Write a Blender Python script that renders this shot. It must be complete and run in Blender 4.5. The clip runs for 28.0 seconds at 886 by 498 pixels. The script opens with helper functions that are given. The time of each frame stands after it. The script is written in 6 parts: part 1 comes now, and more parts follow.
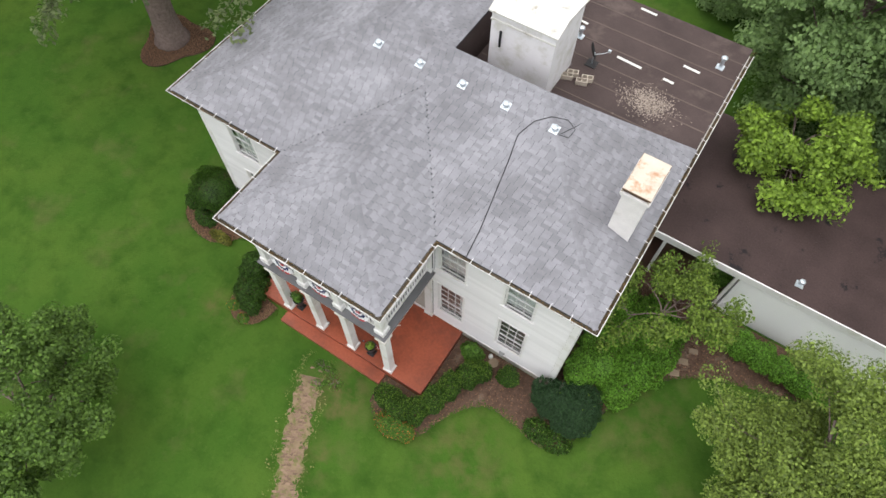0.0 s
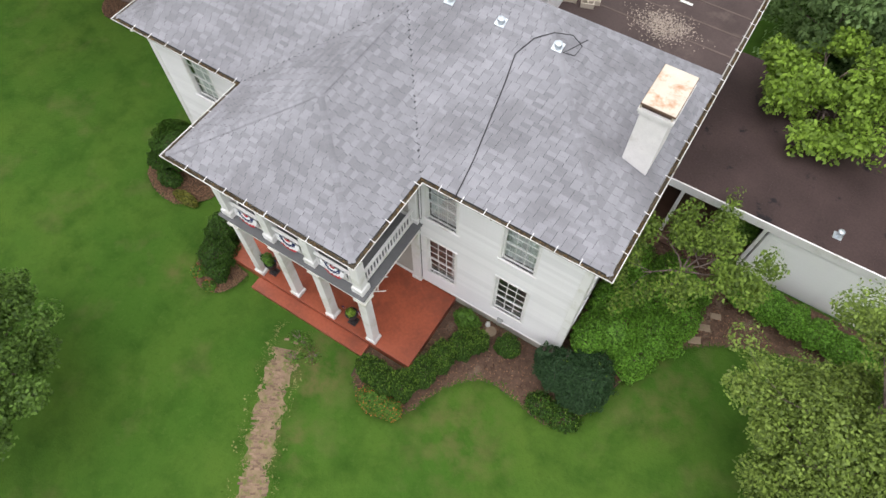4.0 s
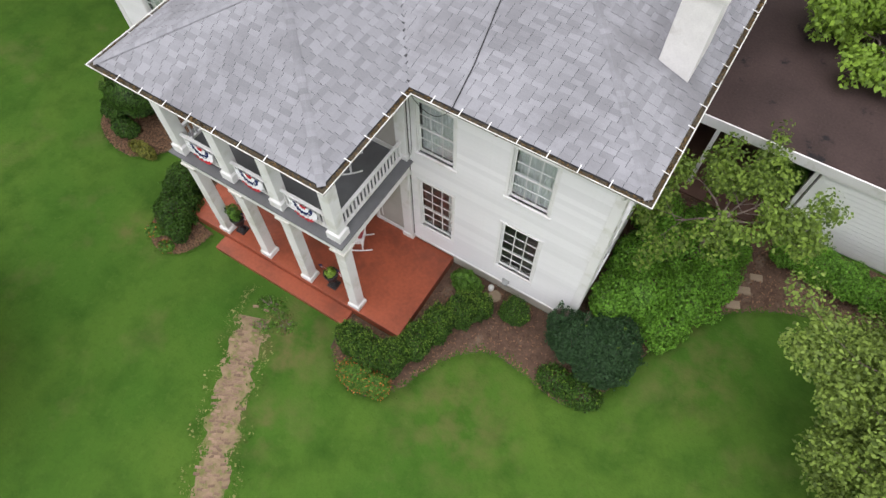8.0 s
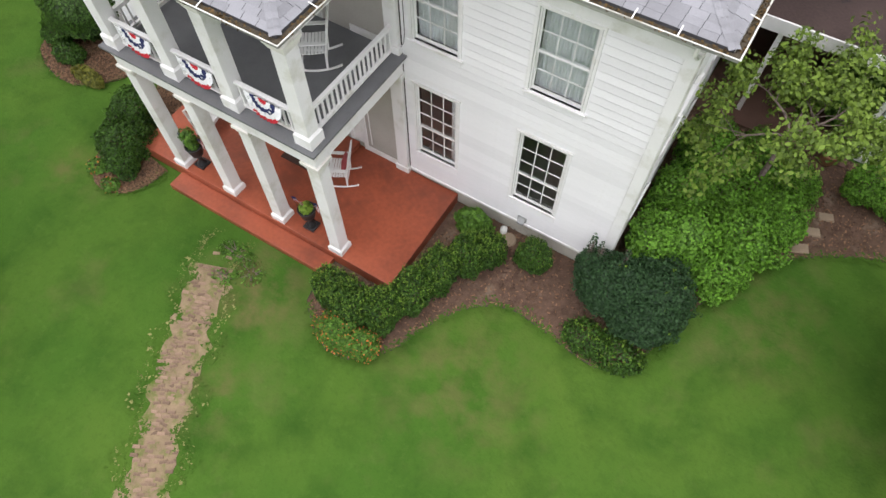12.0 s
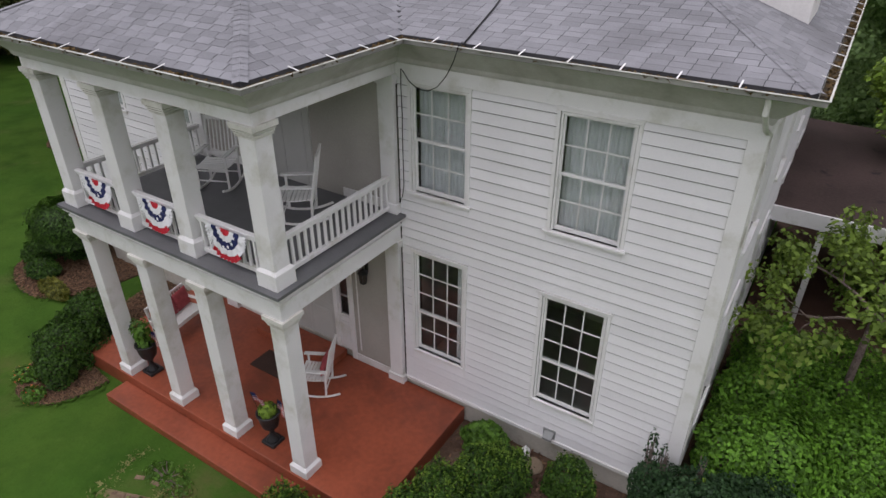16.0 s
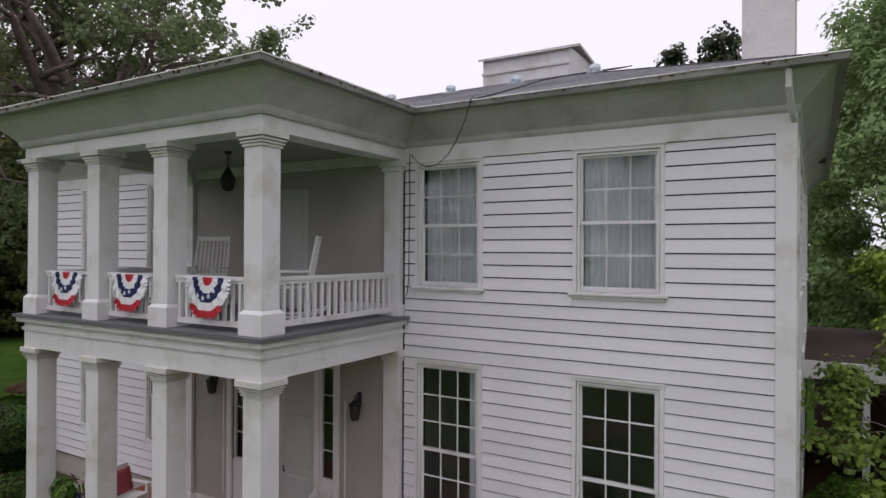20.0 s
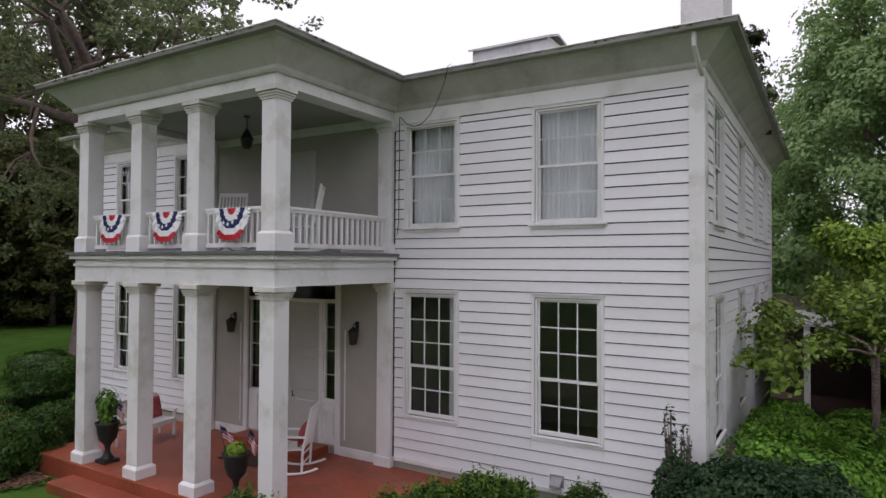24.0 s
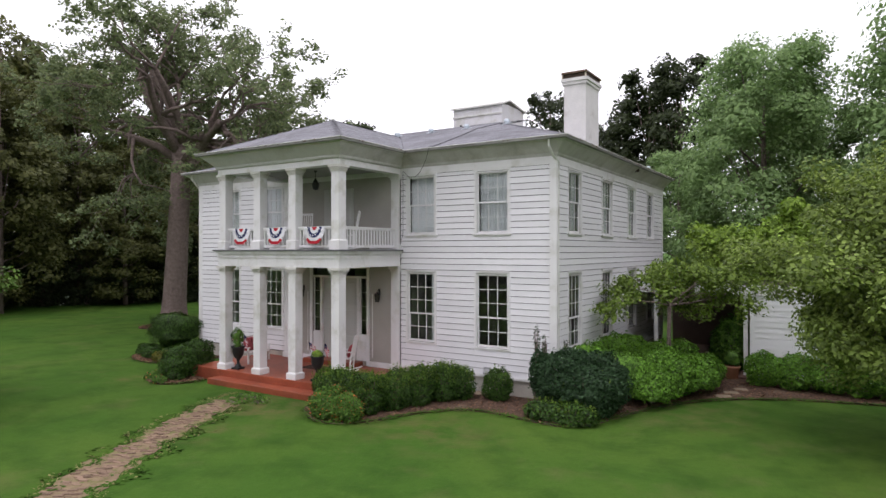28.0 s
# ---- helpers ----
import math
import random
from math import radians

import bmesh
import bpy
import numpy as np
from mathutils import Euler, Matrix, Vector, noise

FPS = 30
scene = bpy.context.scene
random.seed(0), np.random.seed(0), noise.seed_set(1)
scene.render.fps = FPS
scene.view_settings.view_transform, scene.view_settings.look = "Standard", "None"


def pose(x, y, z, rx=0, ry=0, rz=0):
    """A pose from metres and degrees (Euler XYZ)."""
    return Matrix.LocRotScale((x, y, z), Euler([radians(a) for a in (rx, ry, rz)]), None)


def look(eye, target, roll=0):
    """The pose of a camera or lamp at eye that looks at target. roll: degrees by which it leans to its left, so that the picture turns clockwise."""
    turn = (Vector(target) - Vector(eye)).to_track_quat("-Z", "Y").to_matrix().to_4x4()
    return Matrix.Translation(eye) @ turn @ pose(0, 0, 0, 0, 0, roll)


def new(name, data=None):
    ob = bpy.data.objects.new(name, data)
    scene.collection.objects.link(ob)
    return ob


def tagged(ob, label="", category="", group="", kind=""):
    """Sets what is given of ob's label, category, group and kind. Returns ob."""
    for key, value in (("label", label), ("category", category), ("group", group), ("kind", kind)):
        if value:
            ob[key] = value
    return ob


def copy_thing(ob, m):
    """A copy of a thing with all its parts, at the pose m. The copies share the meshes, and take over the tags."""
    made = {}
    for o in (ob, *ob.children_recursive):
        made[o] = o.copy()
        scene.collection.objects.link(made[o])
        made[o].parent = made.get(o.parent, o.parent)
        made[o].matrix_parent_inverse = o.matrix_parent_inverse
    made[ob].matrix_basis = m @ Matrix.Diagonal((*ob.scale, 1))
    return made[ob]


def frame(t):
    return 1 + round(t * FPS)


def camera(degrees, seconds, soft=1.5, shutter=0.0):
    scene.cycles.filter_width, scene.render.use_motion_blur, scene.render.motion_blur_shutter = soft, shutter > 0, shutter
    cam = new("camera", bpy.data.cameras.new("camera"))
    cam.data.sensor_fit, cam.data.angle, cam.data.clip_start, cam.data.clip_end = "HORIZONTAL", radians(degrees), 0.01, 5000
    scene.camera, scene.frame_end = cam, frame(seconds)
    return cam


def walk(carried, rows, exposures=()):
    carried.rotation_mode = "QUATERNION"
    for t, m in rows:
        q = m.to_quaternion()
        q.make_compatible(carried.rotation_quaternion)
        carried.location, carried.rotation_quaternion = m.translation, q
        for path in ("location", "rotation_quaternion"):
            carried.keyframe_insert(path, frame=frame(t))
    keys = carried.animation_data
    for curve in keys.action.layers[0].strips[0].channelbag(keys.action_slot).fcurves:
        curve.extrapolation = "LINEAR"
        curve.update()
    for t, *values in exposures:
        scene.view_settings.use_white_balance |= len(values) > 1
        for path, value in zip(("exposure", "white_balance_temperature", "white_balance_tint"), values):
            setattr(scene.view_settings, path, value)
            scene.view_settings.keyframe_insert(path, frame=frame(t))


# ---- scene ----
cam = camera(70.2, 28.0)
PATH = [
    (0, (0.325, -9.373, 27.103), (-0.186, -8.555, 25.351), 1.0),
    (0.5, (0.487, -9.394, 26.721), (-0.029, -8.575, 24.971), 0.8),
    (1, (0.597, -9.419, 26.4), (0.081, -8.597, 24.652), 0.7),
    (1.5, (0.631, -9.39, 25.997), (0.118, -8.566, 24.249), 0.6),
    (2, (0.664, -9.321, 25.509), (0.148, -8.498, 23.761), 0.4),
    (2.5, (0.59, -9.267, 24.961), (0.079, -8.444, 23.211), 0.5),
    (3, (0.622, -9.223, 24.436), (0.11, -8.403, 22.685), 0.4),
    (3.5, (0.67, -9.198, 23.936), (0.159, -8.379, 22.185), 0.4),
    (5.5, (0.749, -9.234, 22.013), (0.235, -8.405, 20.267), 0.2),
    (6, (0.708, -9.199, 21.574), (0.197, -8.369, 19.828), 0.2),
    (6.5, (0.719, -9.133, 21.118), (0.211, -8.305, 19.37), 0.2),
    (7, (0.753, -9.124, 20.633), (0.242, -8.293, 18.888), 0.1),
    (7.5, (0.707, -9.081, 20.052), (0.199, -8.247, 18.307), 0.3),
    (8, (0.731, -9.033, 19.414), (0.216, -8.198, 17.671), 0.3),
    (8.5, (0.709, -8.964, 18.773), (0.196, -8.131, 17.029), 0.4),
    (9, (0.705, -8.931, 18.138), (0.191, -8.101, 16.393), 0.4),
    (9.5, (0.673, -8.929, 17.554), (0.16, -8.099, 15.808), 0.5),
    (10, (0.676, -8.927, 16.997), (0.161, -8.102, 15.249), 0.4),
    (10.5, (0.631, -8.946, 16.455), (0.12, -8.124, 14.705), 0.3),
    (11, (0.629, -8.964, 15.953), (0.119, -8.14, 14.204), 0.3),
    (11.5, (0.623, -8.935, 15.53), (0.115, -8.112, 13.779), 0.1),
    (13.5, (0.692, -8.989, 13.379), (0.003, -7.893, 11.854), -0.1),
    (14, (0.645, -8.96, 12.844), (-0.092, -7.781, 11.407), -0.1),
    (14.5, (0.651, -8.952, 12.29), (-0.136, -7.695, 10.948), -0.1),
    (15, (0.686, -8.954, 11.686), (-0.153, -7.623, 10.451), -0.0),
    (15.5, (0.715, -8.995, 11.109), (-0.167, -7.594, 9.986), 0.1),
    (16, (0.726, -8.986, 10.55), (-0.2, -7.531, 9.538), 0.2),
    (16.5, (0.666, -9.098, 10.012), (-0.286, -7.583, 9.119), 0.1),
    (17, (0.531, -9.194, 9.487), (-0.431, -7.622, 8.712), 0.2),
    (17.5, (0.556, -9.172, 8.924), (-0.442, -7.567, 8.271), 0.1),
    (18, (0.486, -9.245, 8.309), (-0.517, -7.596, 7.786), 0.2),
    (18.5, (0.473, -9.249, 7.686), (-0.539, -7.569, 7.296), 0.3),
    (19, (0.469, -9.273, 7.115), (-0.553, -7.573, 6.86), 0.5),
    (19.5, (0.369, -9.315, 6.562), (-0.649, -7.597, 6.438), 0.4),
    (20, (0.299, -9.31, 5.99), (-0.717, -7.587, 5.997), 0.3),
    (20.5, (0.236, -9.312, 5.37), (-0.773, -7.587, 5.424), 0.4),
    (21, (0.215, -9.26, 4.888), (-0.794, -7.534, 4.933), 0.2),
    (21.5, (0.232, -9.175, 4.662), (-0.782, -7.452, 4.71), 0.3),
    (23.5, (1.258, -10.096, 4.67), (0.218, -8.389, 4.712), 0.2),
    (24, (1.766, -10.756, 4.656), (0.724, -9.05, 4.7), 0.3),
    (24.5, (2.341, -11.56, 4.658), (1.298, -9.854, 4.698), 0.1),
    (25, (3.036, -12.502, 4.687), (1.989, -10.798, 4.722), 0.1),
    (25.5, (3.671, -13.571, 4.664), (2.634, -11.861, 4.697), 0.1),
    (26, (4.355, -14.639, 4.691), (3.322, -12.926, 4.717), 0.2),
    (26.5, (5.109, -15.675, 4.749), (4.072, -13.965, 4.765), 0.2),
    (27, (5.94, -16.58, 4.781), (4.888, -14.879, 4.789), 0.1),
    (27.5, (6.765, -17.728, 4.815), (5.71, -16.029, 4.82), -0.1),
    (28, (7.671, -18.712, 4.807), (6.602, -17.021, 4.812), -0.0),
]
# seconds, stops, white balance
EXPOSURES = [(0, .52, 6500, 11), (6, .54, 6450, 12), (9, .57, 6450, 12), (11, .72, 6450, 12), (14, .4, 6400, 16), (15, .08, 6350, 18), (16, -.1, 6350, 18), (18, -.2, 6330, 19), (20, -.3, 6310, 21), (21, -.28, 6300, 22), (24, -.18, 6270, 22), (26, .0, 6260, 21), (28, .27, 6320, 19)]
walk(cam, [(t, look(eye, target, roll)) for t, eye, target, roll in PATH], EXPOSURES)

# ---- world and sun: a bright overcast sky ----
world = bpy.data.worlds.new("overcast_sky")
scene.world = world
world.use_nodes = True
wn, wl = world.node_tree.nodes, world.node_tree.links
sky = wn.new("ShaderNodeTexSky")
sky.sky_type, sky.sun_disc = "NISHITA", False
sky.sun_elevation, sky.sun_rotation = radians(78), radians(198)
sky.air_density, sky.dust_density, sky.ozone_density = 1.0, 6.0, 1.0
grey = wn.new("ShaderNodeHueSaturation")
grey.inputs["Saturation"].default_value = 0.12
wl.new(sky.outputs["Color"], grey.inputs["Color"])
cloud = wn.new("ShaderNodeMix")
cloud.data_type = "RGBA"
cloud.inputs["Factor"].default_value = 0.75
cloud.inputs["B"].default_value = (9.2, 9.25, 9.4, 1)
wl.new(grey.outputs["Color"], cloud.inputs["A"])
wl.new(cloud.outputs["Result"], wn["Background"].inputs["Color"])
wn["Background"].inputs["Strength"].default_value = 0.15
sun = new("sun", bpy.data.lights.new("sun", "SUN"))
sun.data.energy, sun.data.angle, sun.data.color = 0.8, radians(60), (1.0, 0.98, 0.95)
sun.matrix_world = look((-11, -5, 50), (-8.0, 4.0, 0.0))


# ---- materials ----
def material(name, base, rough=0.7, vary=0.15, scale=3.0, fine=40.0, bump=0.2, metal=0.0, random_tint=0.0, island=False, stain=None, stain_scale=0.6, stain_size=0.55, dist=0.02, shine=0.35, soft=0.2):
    """A painted, mineral or metal surface: a base colour with broad and fine variation, optional stains, and fine relief."""
    m = bpy.data.materials.new(name)
    m.use_nodes = True
    n, l = m.node_tree.nodes, m.node_tree.links
    b = n["Principled BSDF"]
    b.inputs["Roughness"].default_value, b.inputs["Metallic"].default_value = rough, metal
    b.inputs["Specular IOR Level"].default_value = shine
    co = n.new("ShaderNodeTexCoord")
    big, small = n.new("ShaderNodeTexNoise"), n.new("ShaderNodeTexNoise")
    big.inputs["Scale"].default_value, small.inputs["Scale"].default_value = scale, fine
    big.inputs["Detail"].default_value, small.inputs["Detail"].default_value = 5.0, 4.0
    l.new(co.outputs["Object"], big.inputs["Vector"]), l.new(co.outputs["Object"], small.inputs["Vector"])
    mix = n.new("ShaderNodeMath")
    mix.operation = "MULTIPLY_ADD"
    l.new(big.outputs["Fac"], mix.inputs[0])
    mix.inputs[1].default_value = 0.6
    half = n.new("ShaderNodeMath")
    half.operation = "MULTIPLY"
    half.inputs[1].default_value = 0.4
    l.new(small.outputs["Fac"], half.inputs[0]), l.new(half.outputs[0], mix.inputs[2])
    value = mix.outputs[0]
    if random_tint:
        src = n.new("ShaderNodeNewGeometry") if island else n.new("ShaderNodeObjectInfo")
        out = src.outputs["Random Per Island"] if island else src.outputs["Random"]
        add = n.new("ShaderNodeMath")
        add.operation = "MULTIPLY_ADD"
        l.new(out, add.inputs[0])
        add.inputs[1].default_value = random_tint
        l.new(value, add.inputs[2])
        sub = n.new("ShaderNodeMath")
        sub.operation = "SUBTRACT"
        sub.inputs[1].default_value = random_tint / 2
        l.new(add.outputs[0], sub.inputs[0])
        value = sub.outputs[0]
    ramp = n.new("ShaderNodeValToRGB")
    ramp.color_ramp.elements[0].position, ramp.color_ramp.elements[1].position = 0.25, 0.75
    ramp.color_ramp.elements[0].color = (*[c * (1 - vary) for c in base], 1)
    ramp.color_ramp.elements[1].color = (*[min(1, c * (1 + vary)) for c in base], 1)
    l.new(value, ramp.inputs[0])
    colour = ramp.outputs[0]
    if stain:
        sn = n.new("ShaderNodeTexNoise")
        sn.inputs["Scale"].default_value, sn.inputs["Detail"].default_value = stain_scale, 7.0
        sn.inputs["Roughness"].default_value = 0.65
        l.new(co.outputs["Object"], sn.inputs["Vector"])
        sr = n.new("ShaderNodeValToRGB")
        sr.color_ramp.elements[0].position, sr.color_ramp.elements[1].position = stain_size, stain_size + soft
        sm = n.new("ShaderNodeMix")
        sm.data_type = "RGBA"
        l.new(sn.outputs["Fac"], sr.inputs[0]), l.new(sr.outputs[0], sm.inputs["Factor"])
        l.new(colour, sm.inputs["A"])
        sm.inputs["B"].default_value = (*stain, 1)
        colour = sm.outputs["Result"]
    l.new(colour, b.inputs["Base Color"])
    if bump:
        bp = n.new("ShaderNodeBump")
        bp.inputs["Strength"].default_value, bp.inputs["Distance"].default_value = bump, dist
        l.new(small.outputs["Fac"], bp.inputs["Height"])
        l.new(bp.outputs[0], b.inputs["Normal"])
    return m


def leaf_material(name, base, vary=0.5, rough=0.55, thin=0.3):
    """Leaves, each a little different, that let some light through."""
    m = bpy.data.materials.new(name)
    m.use_nodes = True
    n, l = m.node_tree.nodes, m.node_tree.links
    b = n["Principled BSDF"]
    geo = n.new("ShaderNodeNewGeometry")
    ramp = n.new("ShaderNodeValToRGB")
    ramp.color_ramp.elements[0].color = (*[c * (1 - vary) for c in base], 1)
    ramp.color_ramp.elements[1].color = (base[0] * (1 + vary * 1.2), base[1] * (1 + vary), base[2] * (1 + vary * 0.5), 1)
    l.new(geo.outputs["Random Per Island"], ramp.inputs[0])
    l.new(ramp.outputs[0], b.inputs["Base Color"])
    b.inputs["Roughness"].default_value, b.inputs["Specular IOR Level"].default_value = rough, 0.25
    tr = n.new("ShaderNodeBsdfTranslucent")
    l.new(ramp.outputs[0], tr.inputs["Color"])
    mx = n.new("ShaderNodeMixShader")
    mx.inputs[0].default_value = thin
    l.new(b.outputs[0], mx.inputs[1]), l.new(tr.outputs[0], mx.inputs[2])
    l.new(mx.outputs[0], n["Material Output"].inputs["Surface"])
    return m


def glass_material():
    m = bpy.data.materials.new("window_glass")
    m.use_nodes = True
    b = m.node_tree.nodes["Principled BSDF"]
    b.inputs["Base Color"].default_value = (0.9, 0.95, 0.95, 1)
    b.inputs["Roughness"].default_value, b.inputs["IOR"].default_value = 0.02, 1.45
    b.inputs["Transmission Weight"].default_value = 1.0
    return m


WHITE = material("white_clapboard_paint", (0.775, 0.765, 0.785), 0.55, 0.08, 1.2, 60, 0.15, random_tint=0.3, stain=(0.55, 0.54, 0.49), stain_scale=1.3, stain_size=0.5)
# near-black backing, so the open clapboard joints draw the laps' shadow lines
SHEATH = material("dark_joint_sheathing", (0.045, 0.04, 0.036), 0.9, 0.3, 2.0, 30, 0.2)
# mildew stains over a base greyed for the shade under the eaves
EAVES = material("mildewed_shaded_eaves_paint", (0.56, 0.55, 0.525), 0.75, 0.15, 0.9, 30, 0.12, stain=(0.33, 0.32, 0.28), stain_scale=0.9, stain_size=0.44, soft=0.3)
# base colour lowered to darken the porch undersides
CEILING = material("dark_porch_ceiling", (0.34, 0.335, 0.31), 0.8, 0.12, 1.0, 30, 0.1)
TRIM = material("white_trim_paint", (0.76, 0.75, 0.75), 0.5, 0.07, 1.5, 50, 0.1, stain=(0.55, 0.54, 0.48), stain_scale=1.3, stain_size=0.52)
# plaster base lowered well below white to carry the porch shade
PLASTER = material("shaded_porch_plaster", (0.39, 0.37, 0.335), 0.8, 0.15, 1.0, 30, 0.1, stain=(0.40, 0.37, 0.33), stain_scale=0.8)
SHINGLE = material("grey_asphalt_shingle", (0.222, 0.222, 0.240), 0.95, 0.30, 0.42, 90, 0.6, random_tint=0.23, island=True, stain=(0.165, 0.163, 0.175), stain_scale=0.55, stain_size=0.50, soft=0.22, dist=0.01, shine=0.08)
ROOF_DECK = material("dark_roof_felt", (0.065, 0.065, 0.07), 0.95, 0.2, shine=0.08)
BRICK_RED = material("brick_red_floor_paint", (0.275, 0.068, 0.034), 0.42, 0.38, 0.7, 9, 0.08, stain=(0.175, 0.048, 0.027), stain_scale=0.55, stain_size=0.50, soft=0.16)
DECK_GREY = material("grey_deck_paint", (0.135, 0.136, 0.142), 0.6, 0.2, 2.0, 30, 0.1)
GUTTER = material("white_gutter_metal", (0.64, 0.635, 0.60), 0.45, 0.15, 4.0, 30, 0.05, stain=(0.22, 0.19, 0.14), stain_scale=1.4, stain_size=0.52)
# grime, with the backlit side's darkness put into the base colour
GUTTER_FACE = material("grimy_shaded_gutter_face", (0.25, 0.245, 0.235), 0.6, 0.3, 2.0, 30, 0.1, stain=(0.42, 0.41, 0.39), stain_scale=0.7, stain_size=0.5, soft=0.25)
DEBRIS = material("gutter_leaf_litter", (0.06, 0.048, 0.032), 0.95, 0.5, 10, 60, 0.8)
MEMBRANE = material("brown_roof_membrane", (0.060, 0.043, 0.040), 0.75, 0.4, 0.7, 25, 0.3, stain=(0.13, 0.10, 0.088), stain_scale=0.45, stain_size=0.55, shine=0.2)
WING_MEMBRANE = material("dark_wing_membrane", (0.052, 0.034, 0.032), 0.7, 0.45, 0.6, 12, 0.3, stain=(0.014, 0.012, 0.014), stain_scale=0.8, stain_size=0.62, soft=0.06, shine=0.2)
# whiter base than the house walls, so the wing wall renders bright
WING_WHITE = material("bright_wing_wall_white", (0.86, 0.86, 0.87), 0.6, 0.05, 1.0, 40, 0.1)
GLASS = glass_material()
CURTAIN = material("pale_curtain_cloth", (0.70, 0.70, 0.71), 0.9, 0.16, 3.0, 60, 0.1)
# dark plaster tone adds to the dimness behind the windows
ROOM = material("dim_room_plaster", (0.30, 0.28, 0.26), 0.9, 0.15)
BLACK = material("black_rubber", (0.015, 0.015, 0.016), 0.6, 0.2)
FOUNDATION = material("cream_foundation_render", (0.48, 0.45, 0.40), 0.9, 0.18, 2.0, 25, 0.4, stain=(0.28, 0.25, 0.20), stain_scale=1.2)
CHIM = material("whitewashed_chimney_brick", (0.72, 0.70, 0.69), 0.85, 0.12, 3.0, 30, 0.35, stain=(0.50, 0.47, 0.45), stain_scale=1.5)
RUST = material("rusty_chimney_cap", (0.52, 0.46, 0.38), 0.7, 0.2, 3.0, 30, 0.3, stain=(0.36, 0.15, 0.05), stain_scale=2.2, stain_size=0.5)
METAL = material("galvanised_metal", (0.55, 0.60, 0.64), 0.35, 0.2, 5.0, 40, 0.1, metal=0.6)
MULCH = material("pine_bark_mulch", (0.125, 0.078, 0.057), 0.95, 0.5, 5.0, 60, 1.0, stain=(0.25, 0.19, 0.14), stain_scale=1.2, dist=0.04, shine=0.1)
PATH_BRICK = material("worn_path_brick", (0.215, 0.148, 0.106), 0.95, 0.38, 5.0, 40, 0.6, random_tint=0.38, stain=(0.15, 0.125, 0.075), stain_scale=2.0, stain_size=0.55, shine=0.1)
DIRT = material("bare_path_soil", (0.215, 0.158, 0.100), 0.95, 0.42, 3.0, 50, 0.6, stain=(0.085, 0.125, 0.022), stain_scale=2.2, stain_size=0.49, shine=0.1)
BARK = material("oak_bark", (0.195, 0.150, 0.135), 0.95, 0.45, 6.0, 25, 1.0, dist=0.06, shine=0.1)
BLOCK = material("concrete_block", (0.48, 0.42, 0.35), 0.95, 0.15, 6.0, 40, 0.5)
L_HEDGE = leaf_material("boxwood_leaf", (0.036, 0.088, 0.014), 0.75)
L_SHOOT = leaf_material("fresh_shoot_leaf", (0.125, 0.22, 0.030), 0.45)
L_BRIGHT = leaf_material("bright_shrub_leaf", (0.105, 0.245, 0.030), 0.6)
L_OLIVE = leaf_material("olive_wood_leaf", (0.105, 0.118, 0.040), 0.35, thin=0.4)
L_DARK = leaf_material("dark_holly_leaf", (0.028, 0.068, 0.028))
L_LIME = leaf_material("lime_green_leaf", (0.19, 0.31, 0.048))
L_GREEN = leaf_material("garden_leaf", (0.082, 0.180, 0.028))
L_OAK = leaf_material("oak_leaf", (0.165, 0.215, 0.108), 0.35, thin=0.5)
# leaf green lowered to hold the shade at the wood edge; pines share it
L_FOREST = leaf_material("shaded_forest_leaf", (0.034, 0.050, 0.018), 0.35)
L_WOOD = leaf_material("woodland_leaf", (0.205, 0.32, 0.125), 0.24, thin=0.4)
L_FLOWER = leaf_material("orange_flower", (0.45, 0.16, 0.05))


